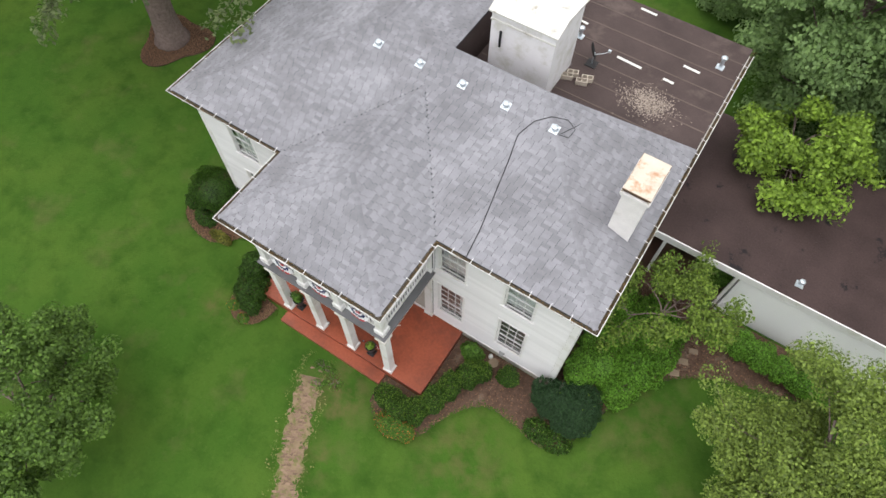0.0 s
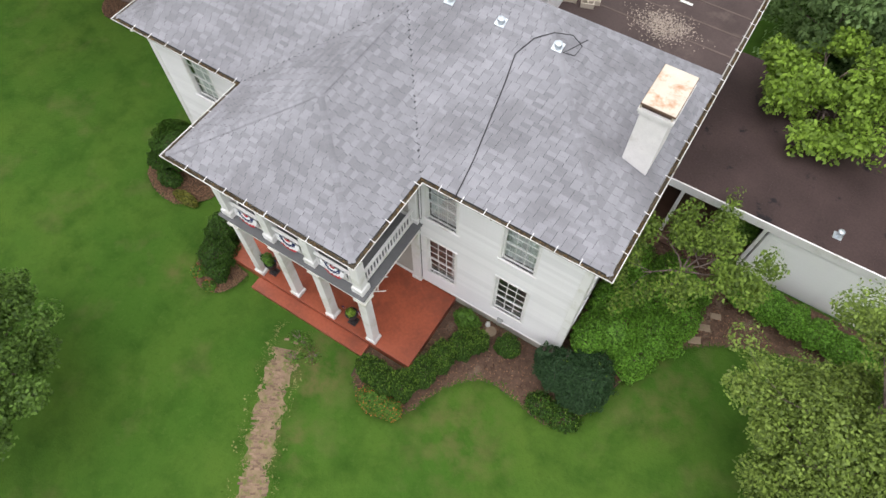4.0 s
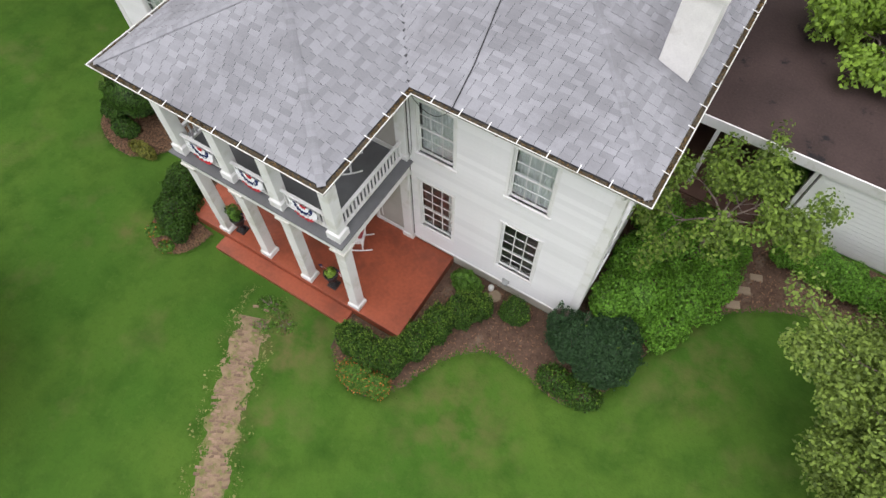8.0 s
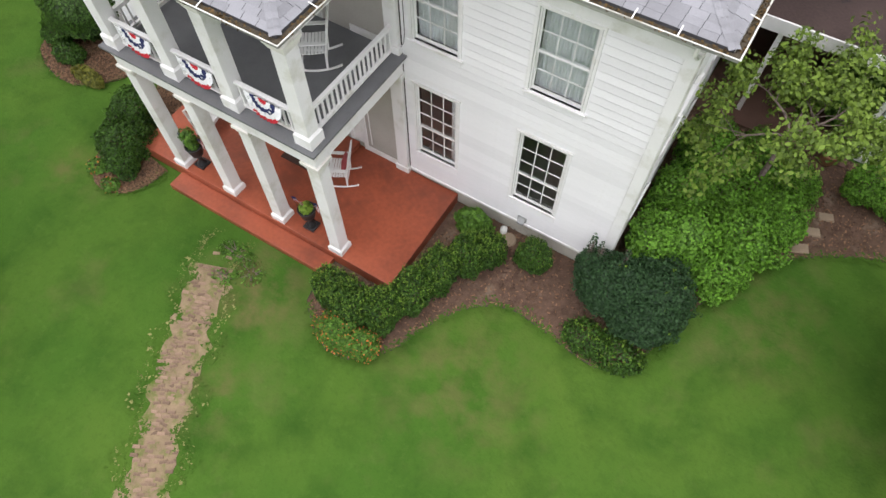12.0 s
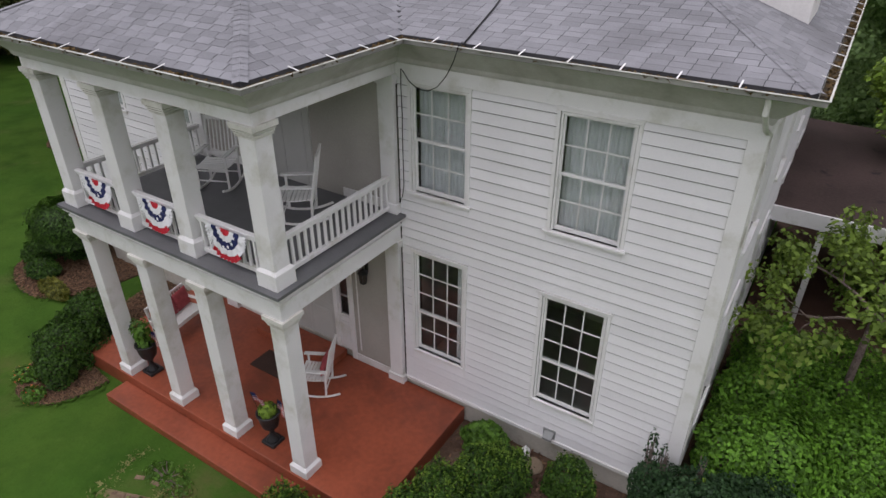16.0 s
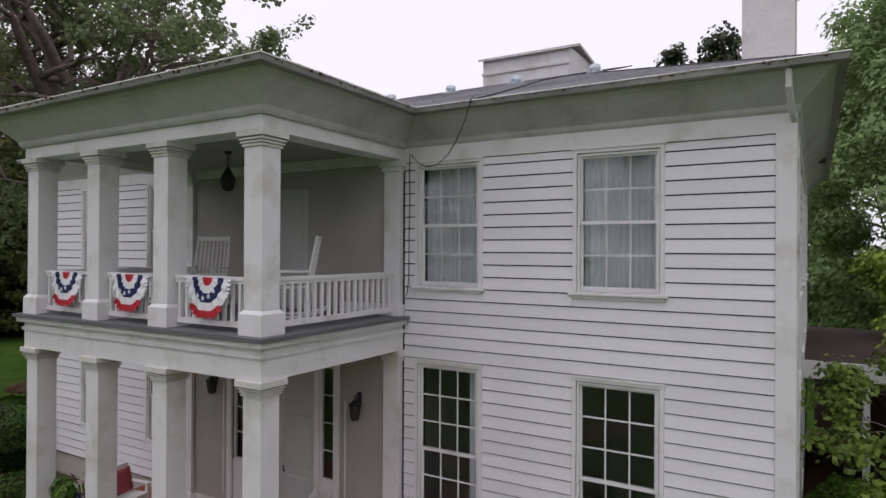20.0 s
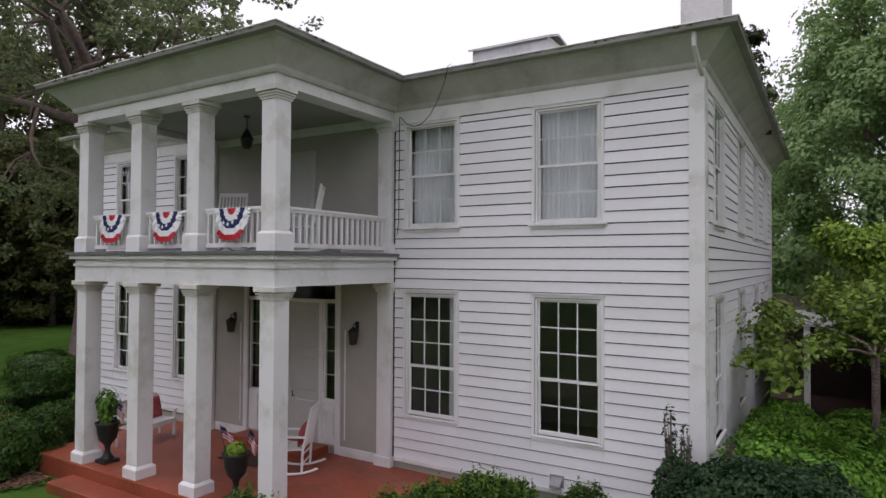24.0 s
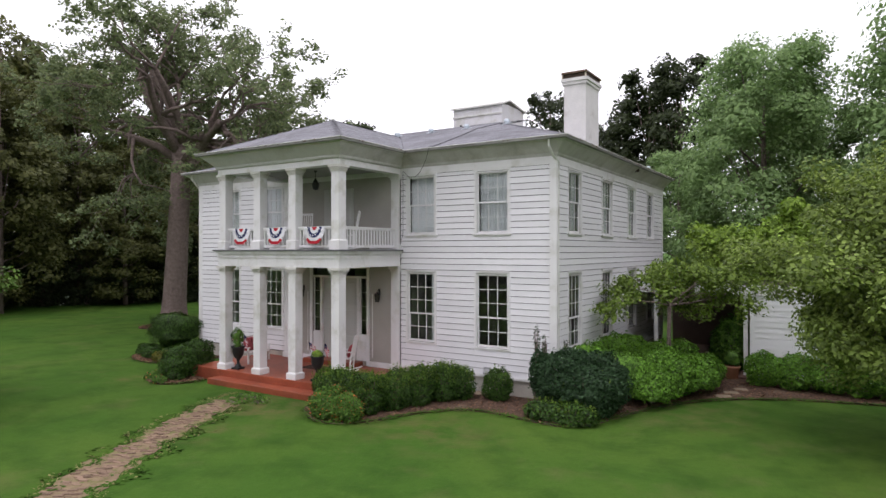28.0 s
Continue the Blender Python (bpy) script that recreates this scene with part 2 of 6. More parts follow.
def lawn_material(name, base):
    """Mown grass: broad, middle and fine mottling, dry straw patches and a worn tract before the bed."""
    m = bpy.data.materials.new(name)
    m.use_nodes = True
    n, l = m.node_tree.nodes, m.node_tree.links
    b = n["Principled BSDF"]
    b.inputs["Roughness"].default_value, b.inputs["Specular IOR Level"].default_value = 0.9, 0.08
    co = n.new("ShaderNodeTexCoord")

    def spots(scale, lo, hi, detail=5.0, rough=0.6):
        t, r = n.new("ShaderNodeTexNoise"), n.new("ShaderNodeMapRange")
        t.inputs["Scale"].default_value, t.inputs["Detail"].default_value, t.inputs["Roughness"].default_value = scale, detail, rough
        l.new(co.outputs["Object"], t.inputs["Vector"]), l.new(t.outputs["Fac"], r.inputs[0])
        r.inputs[1].default_value, r.inputs[2].default_value = lo, hi
        return r.outputs[0]

    def mixed(a, colour, fac, how="MIX"):
        x = n.new("ShaderNodeMix")
        x.data_type, x.blend_type = "RGBA", how
        l.new(fac, x.inputs["Factor"]), l.new(a, x.inputs["A"])
        x.inputs["B"].default_value = (*colour, 1)
        return x.outputs["Result"]

    def times(a, k):
        x = n.new("ShaderNodeMath")
        x.operation = "MULTIPLY"
        l.new(a, x.inputs[0])
        if isinstance(k, float):
            x.inputs[1].default_value = k
        else:
            l.new(k, x.inputs[1])
        return x.outputs[0]

    first = n.new("ShaderNodeRGB")
    first.outputs[0].default_value = (*base, 1)
    c = mixed(first.outputs[0], (base[0] * 1.75, base[1] * 1.28, base[2] * 1.5), times(spots(0.16, 0.42, 0.68), 0.75))
    c = mixed(c, (base[0] * 0.55, base[1] * 0.62, base[2] * 0.6), times(spots(0.75, 0.46, 0.72), 0.8))
    c = mixed(c, (base[0] * 0.5, base[1] * 0.55, base[2] * 0.6), times(spots(7.0, 0.5, 0.75, 6.0, 0.7), 0.34))
    c = mixed(c, (base[0] * 1.8, base[1] * 1.35, base[2] * 2.0), times(spots(3.1, 0.55, 0.8, 6.0, 0.7), 0.6))
    c = mixed(c, (base[0] * 3.2, base[1] * 1.15, base[2] * 4.0), times(spots(0.45, 0.56, 0.72, 6.0), 0.3))
    for x, y, r, k in ((-1.6, -4.6, 2.6, 0.5), (4.2, 0.9, 2.4, 0.45), (-7.6, -5.3, 1.9, 0.9), (-6.6, -8.0, 1.3, 0.6), (-14.8, -5.0, 1.0, 0.6)):
        d, r2 = n.new("ShaderNodeVectorMath"), n.new("ShaderNodeMapRange")
        d.operation = "DISTANCE"
        l.new(co.outputs["Object"], d.inputs[0])
        d.inputs[1].default_value = (x, y, 0)
        l.new(d.outputs["Value"], r2.inputs[0])
        r2.inputs[1].default_value, r2.inputs[2].default_value, r2.inputs[3].default_value, r2.inputs[4].default_value = r * 0.35, r, k, 0.0
        c = mixed(c, (0.11, 0.098, 0.038), times(r2.outputs[0], spots(1.3, 0.42, 0.62, 6.0)))
    l.new(c, b.inputs["Base Color"])
    bp, t = n.new("ShaderNodeBump"), n.new("ShaderNodeTexNoise")
    t.inputs["Scale"].default_value, t.inputs["Detail"].default_value = 14.0, 5.0
    l.new(co.outputs["Object"], t.inputs["Vector"]), l.new(t.outputs["Fac"], bp.inputs["Height"])
    bp.inputs["Strength"].default_value, bp.inputs["Distance"].default_value = 0.35, 0.06
    l.new(bp.outputs[0], b.inputs["Normal"])
    return m


GRASS = lawn_material("lawn_grass", (0.0435, 0.101, 0.0130))


# ---- mesh helpers ----
class Build:
    """Collects vertices and faces, and turns them into one mesh object."""

    def __init__(self):
        self.v, self.f = [], []

    def box(self, x0, y0, z0, x1, y1, z1, top=None):
        """A box; top: how far its upper face is drawn in on all sides."""
        k, t = len(self.v), top or 0.0
        self.v += [(x0, y0, z0), (x1, y0, z0), (x1, y1, z0), (x0, y1, z0), (x0 + t, y0 + t, z1), (x1 - t, y0 + t, z1), (x1 - t, y1 - t, z1), (x0 + t, y1 - t, z1)]
        self.f += [[k + i for i in q] for q in ((3, 2, 1, 0), (4, 5, 6, 7), (0, 1, 5, 4), (1, 2, 6, 5), (2, 3, 7, 6), (3, 0, 4, 7))]
        return self

    def poly(self, pts, down=0.0):
        """A flat polygon, or with down a slab that thick below it."""
        k, n = len(self.v), len(pts)
        self.v += [tuple(p) for p in pts]
        self.f.append([k + i for i in range(n)])
        if down:
            self.v += [(p[0], p[1], p[2] - down) for p in pts]
            self.f.append([k + n + i for i in reversed(range(n))])
            self.f += [[k + i, k + n + i, k + n + (i + 1) % n, k + (i + 1) % n] for i in range(n)]
        return self

    def sweep(self, rings, closed=True, caps=True):
        """Skin between rings of points of equal count."""
        k, n = len(self.v), len(rings[0])
        for r in rings:
            self.v += [tuple(p) for p in r]
        for a in range(len(rings) - 1):
            for i in range(n if closed else n - 1):
                j = (i + 1) % n
                self.f.append([k + a * n + i, k + a * n + j, k + (a + 1) * n + j, k + (a + 1) * n + i])
        if caps and closed:
            self.f.append([k + i for i in reversed(range(n))])
            self.f.append([k + (len(rings) - 1) * n + i for i in range(n)])
        return self

    def tube(self, pts, radii, n=8):
        rings = []
        pts = [Vector(p) for p in pts]
        for i, p in enumerate(pts):
            d = (pts[min(i + 1, len(pts) - 1)] - pts[max(i - 1, 0)]).normalized()
            a = d.cross(Vector((0, 0, 1)) if abs(d.z) < 0.9 else Vector((1, 0, 0))).normalized()
            b = d.cross(a)
            r = radii[i] if hasattr(radii, "__len__") else radii
            rings.append([p + (a * math.cos(2 * math.pi * q / n) + b * math.sin(2 * math.pi * q / n)) * r for q in range(n)])
        return self.sweep(rings)

    def lathe(self, profile, cx=0, cy=0, n=16):
        return self.sweep([[(cx + r * math.cos(2 * math.pi * q / n), cy + r * math.sin(2 * math.pi * q / n), z) for q in range(n)] for r, z in profile])

    def mesh(self, name, mat, smooth=False):
        me = bpy.data.meshes.new(name)
        me.from_pydata(self.v, [], self.f)
        me.materials.append(mat)
        if smooth:
            me.shade_smooth()
        return me


def put(name, build, mat, parent=None, label="", category="", group="", kind="", m=None, smooth=False, bevel=0.0):
    """Links a Build, or a mesh, as one object: a part under its parent, or a thing of its own."""
    ob = new(name, build.mesh(name, mat, smooth) if isinstance(build, Build) else build)
    if parent:
        ob.parent = parent
    if m is not None:
        ob.matrix_local = m
    if bevel:
        mod = ob.modifiers.new("worn_edges", "BEVEL")
        mod.width, mod.segments, mod.limit_method = bevel, 2, "ANGLE"
    return tagged(ob, label, category, group, kind)


def root(name, label, category, group="", m=None):
    """An Empty that carries the parts of a thing."""
    ob = new(name)
    ob.empty_display_size = 0.2
    if m is not None:
        ob.matrix_local = m
    return tagged(ob, label, category, group)


def leaf_mesh(name, points, size, mat, up=0.3, long=1.6, seed=1, outward=None):
    """Many small folded leaves, one at each point."""
    rng = np.random.default_rng(seed)
    p = np.asarray(points, dtype=np.float32)
    n = len(p)
    nor = rng.normal(size=(n, 3))
    if outward is not None:
        nor = nor * 0.6 + outward
    nor[:, 2] = np.abs(nor[:, 2]) + up
    nor /= np.linalg.norm(nor, axis=1, keepdims=True)
    t = np.cross(nor, rng.normal(size=(n, 3)))
    t /= np.linalg.norm(t, axis=1, keepdims=True) + 1e-6
    s = np.cross(nor, t)
    k = (size * rng.uniform(0.6, 1.3, (n, 1)))
    a, c = p - t * k * long / 2, p + t * k * long / 2 - nor * k * 0.25
    b, d = p + s * k / 2 - nor * k * 0.08, p - s * k / 2 - nor * k * 0.08
    co = np.stack([a, b, c, d], axis=1).reshape(-1, 3).astype(np.float32)
    me = bpy.data.meshes.new(name)
    me.vertices.add(4 * n)
    me.vertices.foreach_set("co", co.ravel())
    me.loops.add(4 * n)
    me.loops.foreach_set("vertex_index", np.arange(4 * n, dtype=np.int32))
    me.polygons.add(n)
    me.polygons.foreach_set("loop_start", np.arange(0, 4 * n, 4, dtype=np.int32))
    me.update(calc_edges=True)
    me.materials.append(mat)
    return me


def blob_points(n, centre, radii, seed, lumps=9, fill=0.35):
    """Points near the skin of a lumpy ellipsoid with tufts, hollows and stray sprigs, and their outward directions."""
    rng = np.random.default_rng(seed)
    d = rng.normal(size=(n, 3))
    d /= np.linalg.norm(d, axis=1, keepdims=True)

    def knobs(k, power):
        q = rng.normal(size=(k, 3))
        q /= np.linalg.norm(q, axis=1, keepdims=True)
        return np.max(np.clip(d @ q.T, 0, 1) ** power, axis=1)

    r = 0.74 + 0.2 * knobs(lumps, 5) + 0.16 * knobs(60, 40)
    stray = knobs(34, 160)
    r *= 1 - fill * rng.random(n) ** 2.0
    r += 0.24 * stray ** 2 * rng.random(n)
    return np.asarray(centre) + d * r[:, None] * np.asarray(radii), d


# ---- ground ----
def ground_height(x, y):
    return 0.0


def lawn():
    b = Build()
    xs = [-1500, -400, -120] + [-60 + 4 * i for i in range(31)] + [120, 400, 1500]
    for y in xs:
        for x in xs:
            far = max(0.0, math.hypot(x + 8, y) - 30)
            b.v.append((x, y, (noise.noise(Vector((x, y, 0)) * 0.06) * 0.5 if far else 0.0) * min(1, far / 30) - 0.01))
    n = len(xs)
    for j in range(n - 1):
        for i in range(n - 1):
            b.f.append([j * n + i, j * n + i + 1, (j + 1) * n + i + 1, (j + 1) * n + i])
    put("ground", b, GRASS, label="mown green lawn with paler worn patches", category="lawn", kind="structure", smooth=True)


lawn()


# ---- the house: sizes ----
X0, X1, Y0, Y1 = -17.5, 0.06, 0.0, 13.9          # outer walls
BASE, TOP = 0.62, 7.86                           # cladding from, walls to
FLOOR, DECK = 0.42, 4.84                         # porch floor, upper porch floor
EAVE = 8.38                                      # gutter rim
PX0, PX1, PY = -12.0, -6.1, -3.17                # porch columns: outer centres and their line
COLUMNS = (-11.72, -9.87, -8.13, -6.18)
PITCH, PORCH_PITCH = 0.322, 0.425
RIDGE_Y = 5.7
FRONT = pose(0, 0, 0, 90, 0, 0)                  # plane frames: across, up, outward
WALL_FRAMES = {"front": Matrix(((1, 0, 0, 0), (0, 0, -1, 0), (0, 1, 0, 0), (0, 0, 0, 1))),
               "side": Matrix(((0, 0, 1, X1), (1, 0, 0, 0), (0, 1, 0, 0), (0, 0, 0, 1)))}

house = root("house", "two-storey white clapboard farmhouse with grey shingle roof", "house")

LOW, HIGH = (1.54, 4.09), (5.385, 7.535)           # outer edges of the window casings, lower and upper storey
FRONT_WINDOWS = [(-2.88, -1.53), (-5.74, -4.42), (-13.32, -12.04), (-16.01, -14.66)]
SIDE_WINDOWS = [(0.98, 2.30), (4.42, 5.74), (7.80, 9.12), (10.85, 12.17)]


def holes(spans, storeys=(LOW, HIGH), inset=0.09):
    return [(a + inset, z0, b - inset, z1 - inset) for a, b in spans for z0, z1 in storeys]


def slab_with_holes(b, u0, u1, v0, v1, w0, w1, gaps):
    """A wall slab across u, up v, thick from w0 to w1, with rectangular openings."""
    us = sorted({u0, u1, *[g[0] for g in gaps], *[g[2] for g in gaps]})
    for a, c in zip(us, us[1:]):
        spans = sorted((g[1], g[3]) for g in gaps if g[0] < (a + c) / 2 < g[2])
        low = v0
        for s0, s1 in spans + [(v1, v1)]:
            if s0 > low:
                b.box(a, low, w0, c, s0, w1)
            low = max(low, s1)
    return b


DOORWAY = (-10.35, 0.6, -7.55, 4.12)
wall_front = put("wall_front", slab_with_holes(Build(), X0, X1, 0.6, TOP, -0.2, 0.0, holes(FRONT_WINDOWS) + [DOORWAY]), SHEATH, house, m=WALL_FRAMES["front"])
wall_side = put("wall_side", slab_with_holes(Build(), Y0 + 0.2, Y1 - 0.2, 0.6, TOP, -0.2, 0.0, holes(SIDE_WINDOWS)), SHEATH, house, m=WALL_FRAMES["side"])
put("wall_back", Build().box(X0, Y1 - 0.2, 0.3, X1, Y1, TOP), WHITE, house)
put("wall_far_side", Build().box(X0, Y0 + 0.2, 0.3, X0 + 0.2, Y1 - 0.2, TOP), WHITE, house)
put("foundation", Build().box(X0 + 0.03, Y0 + 0.03, -0.2, X1 - 0.03, Y1 - 0.03, 0.62), FOUNDATION, house, "cream rendered foundation wall")
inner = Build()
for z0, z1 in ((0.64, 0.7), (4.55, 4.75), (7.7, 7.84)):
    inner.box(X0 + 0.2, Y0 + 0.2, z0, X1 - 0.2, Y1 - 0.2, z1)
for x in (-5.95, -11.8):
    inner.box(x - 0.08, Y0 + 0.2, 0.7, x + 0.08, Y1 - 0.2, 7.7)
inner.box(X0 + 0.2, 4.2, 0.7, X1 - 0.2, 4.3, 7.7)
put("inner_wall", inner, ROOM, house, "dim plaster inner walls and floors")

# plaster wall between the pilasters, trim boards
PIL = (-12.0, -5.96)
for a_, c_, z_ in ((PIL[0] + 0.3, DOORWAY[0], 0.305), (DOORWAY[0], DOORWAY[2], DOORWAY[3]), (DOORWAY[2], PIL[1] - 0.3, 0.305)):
    put("plaster_panel", Build().box(a_, z_, 0.003, c_, TOP, 0.025), PLASTER, house, "smooth plastered porch wall, greyed for the porch shade", m=WALL_FRAMES["front"])
trim = Build()
trim.box(X1 - 0.2, 0.62, 0.0, X1 + 0.04, 7.55, 0.042)
trim.box(X0 - 0.03, 0.62, 0.0, X0 + 0.2, 7.55, 0.042)
trim.box(X0 - 0.03, 7.55, 0.0, X1 + 0.044, 7.88, 0.046)
trim.box(PIL[1] + 0.02, 0.56, 0.0, X1, 0.64, 0.055)
put("trim_board", trim, TRIM, house, "white corner and frieze boards", m=WALL_FRAMES["front"])
trim = Build()
trim.box(-0.039, 0.62, 0.0, 0.2, 7.55, 0.041)
trim.box(Y1 - 0.2, 0.62, 0.0, Y1, 7.55, 0.041)
trim.box(-0.043, 7.55, 0.0, Y1, 7.88, 0.045)
put("trim_board", trim, TRIM, house, m=WALL_FRAMES["side"])


# ---- windows ----
def pane_grid(u0, u1, v0, v1, cols, rows):
    w, h = (u1 - u0) / cols, (v1 - v0) / rows
    return [(u0 + i * w, v0 + j * h, u0 + (i + 1) * w, v0 + (j + 1) * h) for i in range(cols) for j in range(rows)]


PANE_MESHES = {}


def pane_mesh(w, h):
    key = (round(w, 3), round(h, 3))
    if key not in PANE_MESHES:
        PANE_MESHES[key] = Build().box(0, 0, 0, w, h, 0.004).mesh("pane", GLASS)
    return PANE_MESHES[key]


def ring(b, u0, v0, u1, v1, t, top, w0, w1):
    """Two uprights and a head round an opening, open below."""
    return b.box(u0, v0, w0, u0 + t, v1 - top, w1).box(u1 - t, v0, w0, u1, v1 - top, w1).box(u0, v1 - top, w0, u1, v1, w1)


def window(span, z, face, top_rows, low_rows, curtain):
    """A double-hung sash window: outer casing, a dark joint, an inner stop, sill, muntins, single panes and a curtain."""
    u0, u1, (v0, v1) = *span, z
    c, head = 0.105, 0.10
    m = WALL_FRAMES[face]
    upper = v0 > 4
    win = put("window", ring(Build(), u0, v0, u1, v1, 0.062, 0.055, -0.1, 0.042), TRIM, house, "white double-hung sash window, closed", m=m, bevel=0.005)
    put("inner_stop", ring(Build(), u0 + 0.072, v0, u1 - 0.072, v1 - 0.066, c - 0.072, head - 0.066, -0.1, 0.022), TRIM, win, bevel=0.004)
    put("head_cap", Build().box(u0 - 0.02, v1, -0.02, u1 + 0.02, v1 + 0.028, 0.062), TRIM, win)
    ears, drop = (0.05, 0.05) if upper else (0.0, 0.035)
    put("sill", Build().box(u0 - ears, v0 - drop, -0.1, u1 + ears, v0, 0.085 if upper else 0.06).box(u0, v0 - drop - 0.055, 0.0, u1, v0 - drop, 0.04), TRIM, win, bevel=0.006)
    mid = v0 + 0.085 + (v1 - head - v0 - 0.125) * low_rows / (low_rows + top_rows)
    for name, a, d, rows, w, foot, crown in (("upper_sash", mid - 0.028, v1 - head, top_rows, -0.02, 0.05, 0.035), ("lower_sash", v0, mid + 0.022, low_rows, -0.058, 0.08, 0.045)):
        s, g = 0.036, Build()
        ua, ub = u0 + c, u1 - c
        g.box(ua, a, w - 0.035, ua + s, d, w).box(ub - s, a, w - 0.035, ub, d, w)
        g.box(ua + s, a, w - 0.035, ub - s, a + foot, w).box(ua + s, d - crown, w - 0.035, ub - s, d, w)
        cells = pane_grid(ua + s, ub - s, a + foot, d - crown, 3, rows)
        for i in (1, 2):
            u = ua + s + (ub - ua - 2 * s) * i / 3
            g.box(u - 0.011, a + foot, w - 0.03, u + 0.011, d - crown, w - 0.004)
        for j in range(1, rows):
            v = a + foot + (d - a - foot - crown) * j / rows
            g.box(ua + s, v - 0.011, w - 0.031, ub - s, v + 0.011, w - 0.005)
        put(name, g, TRIM, win)
        for p in cells:
            pane = put("pane", pane_mesh(p[2] - p[0], p[3] - p[1]), GLASS, win, m=pose(p[0], p[1], w - 0.02))
            pane.visible_shadow = False
    if curtain:
        for a, d in curtain:
            k = max(8, int((d - a) * 60))
            front = [[(u0 + c + (u1 - u0 - 2 * c) * (a + (d - a) * i / k), v, -0.22 + 0.02 * math.sin(i * 1.35) + 0.008 * math.sin(i * 0.37)) for i in range(k + 1)] for v in (v0 - 0.05, v0 + 0.7, v1)]
            back = [[(x, y, w - 0.004) for x, y, w in r] for r in front]
            put("curtain", Build().sweep(front, closed=False).sweep([r[::-1] for r in back], closed=False), CURTAIN, win, "pale gathered curtain", smooth=True)


for i, span in enumerate(FRONT_WINDOWS):
    window(span, LOW, "front", 3, 2, [(0.78, 0.97)] if i == 1 else [])
    window(span, HIGH, "front", 2, 2, [(0.0, 1.0)])
for i, span in enumerate(SIDE_WINDOWS):
    window(span, LOW, "side", 3, 2, [(0.02, 0.3)])
    window(span, HIGH, "side", 2, 2, [(0.0, 0.35), (0.65, 1.0)])


# ---- clapboards, each a board of its own ----
BOARD = 0.2055
bv = [(0, 0, 0.006), (1, 0, 0.006), (1, 0, 0.032), (0, 0, 0.032), (0, BOARD - 0.02, 0.0), (1, BOARD - 0.02, 0.0), (1, BOARD - 0.02, 0.016), (0, BOARD - 0.02, 0.016)]
board = bpy.data.meshes.new("clapboard")
board.from_pydata(bv, [], [(0, 3, 2, 1), (4, 5, 6, 7), (3, 7, 6, 2), (0, 4, 7, 3), (1, 2, 6, 5), (0, 1, 5, 4)])
board.materials.append(WHITE)


def clapboards(wall, u0, u1, spans):
    rows = int(round((7.55 - 0.64) / BOARD))
    for r in range(rows):
        v = 0.64 + r * BOARD
        cuts = sorted((a, c, z0 - 0.095, z1 + 0.028) for a, c in spans for z0, z1 in (LOW, HIGH) if v + BOARD > z0 - 0.095 and v < z1 + 0.028)
        at = u0
        for a, c, low, high in cuts + [(u1, u1, 0, 0)]:
            for z0, z1 in ((v, low), (high, v + BOARD)):
                if c > a and z1 - z0 > 0.025 and z1 - z0 < BOARD:
                    ob = new("clapboard", board)
                    ob.parent = wall
                    ob.matrix_local = Matrix.Translation((a, z0, 0.0)) @ Matrix.Diagonal((c - a, (z1 - z0) / (BOARD - (0.02 if z0 == v else 0)), 1, 1))
            if a - at > 0.02:
                ob = new("clapboard", board)
                ob.parent = wall
                h = min(1.0, (7.55 - v) / BOARD)
                ob.matrix_local = Matrix.Translation((at, v, 0.0)) @ Matrix.Diagonal((a - at - 0.003, h, 1, 1))
            at = max(at, c)


clapboards(wall_front, PIL[1], X1 - 0.2, FRONT_WINDOWS[:2])
clapboards(wall_front, X0 + 0.2, PIL[0], FRONT_WINDOWS[2:])
clapboards(wall_side, 0.2, Y1 - 0.2, SIDE_WINDOWS)


# ---- cornice and gutters ----
CORNICE = ((0.048, 7.80), (0.075, 7.84), (0.09, 7.90), (0.40, 8.215), (0.46, 8.245), (0.47, 8.26), (0.47, 8.30), (0.0, 8.30), (0.0, 7.80))


def run(b, profile, path, closed=False):
    """Sweeps a profile (out, z) along a plan path whose outside lies on its right hand, with mitred corners."""
    rings = []
    n = len(path)
    for i, p in enumerate(path):
        p = Vector(p)
        dirs = []
        if i > 0 or closed:
            dirs.append((p - Vector(path[i - 1])).normalized())
        if i < n - 1 or closed:
            dirs.append((Vector(path[(i + 1) % n]) - p).normalized())
        nors = [Vector((d.y, -d.x)) for d in dirs]
        m = sum(nors, Vector((0, 0))).normalized()
        m = m / max(0.3, m.dot(nors[0]))
        rings.append([(p.x + m.x * o, p.y + m.y * o, z) for o, z in profile])
    return b.sweep(rings)


BEAM = 0.2                                       # half width of the porch beams
BX0, BX1, BY = COLUMNS[0] - BEAM, COLUMNS[3] + BEAM, PY - BEAM
PLAN = [(X0, Y1), (X0, Y0), (BX0, Y0), (BX0, BY), (BX1, BY), (BX1, Y0), (X1, Y0), (X1, Y1)]
put("cornice", run(Build(), CORNICE, PLAN), EAVES, house, "mildewed white wooden cornice, greyed for the eaves shade")
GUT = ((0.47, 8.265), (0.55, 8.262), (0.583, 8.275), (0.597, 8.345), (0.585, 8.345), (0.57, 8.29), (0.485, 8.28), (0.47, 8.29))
put("gutter", run(Build(), GUT, PLAN), GUTTER_FACE, house, "grimy metal gutter with shade-darkened face, holding dead leaves")
LIP = ((0.583, 8.345), (0.60, 8.343), (0.612, 8.352), (0.606, 8.364), (0.588, 8.36))
put("gutter_lip", run(Build(), LIP, PLAN), GUTTER, house, "thin white rolled rim of the gutter")
LIT = ((0.48, 8.285), (0.565, 8.292), (0.578, 8.318), (0.475, 8.335))
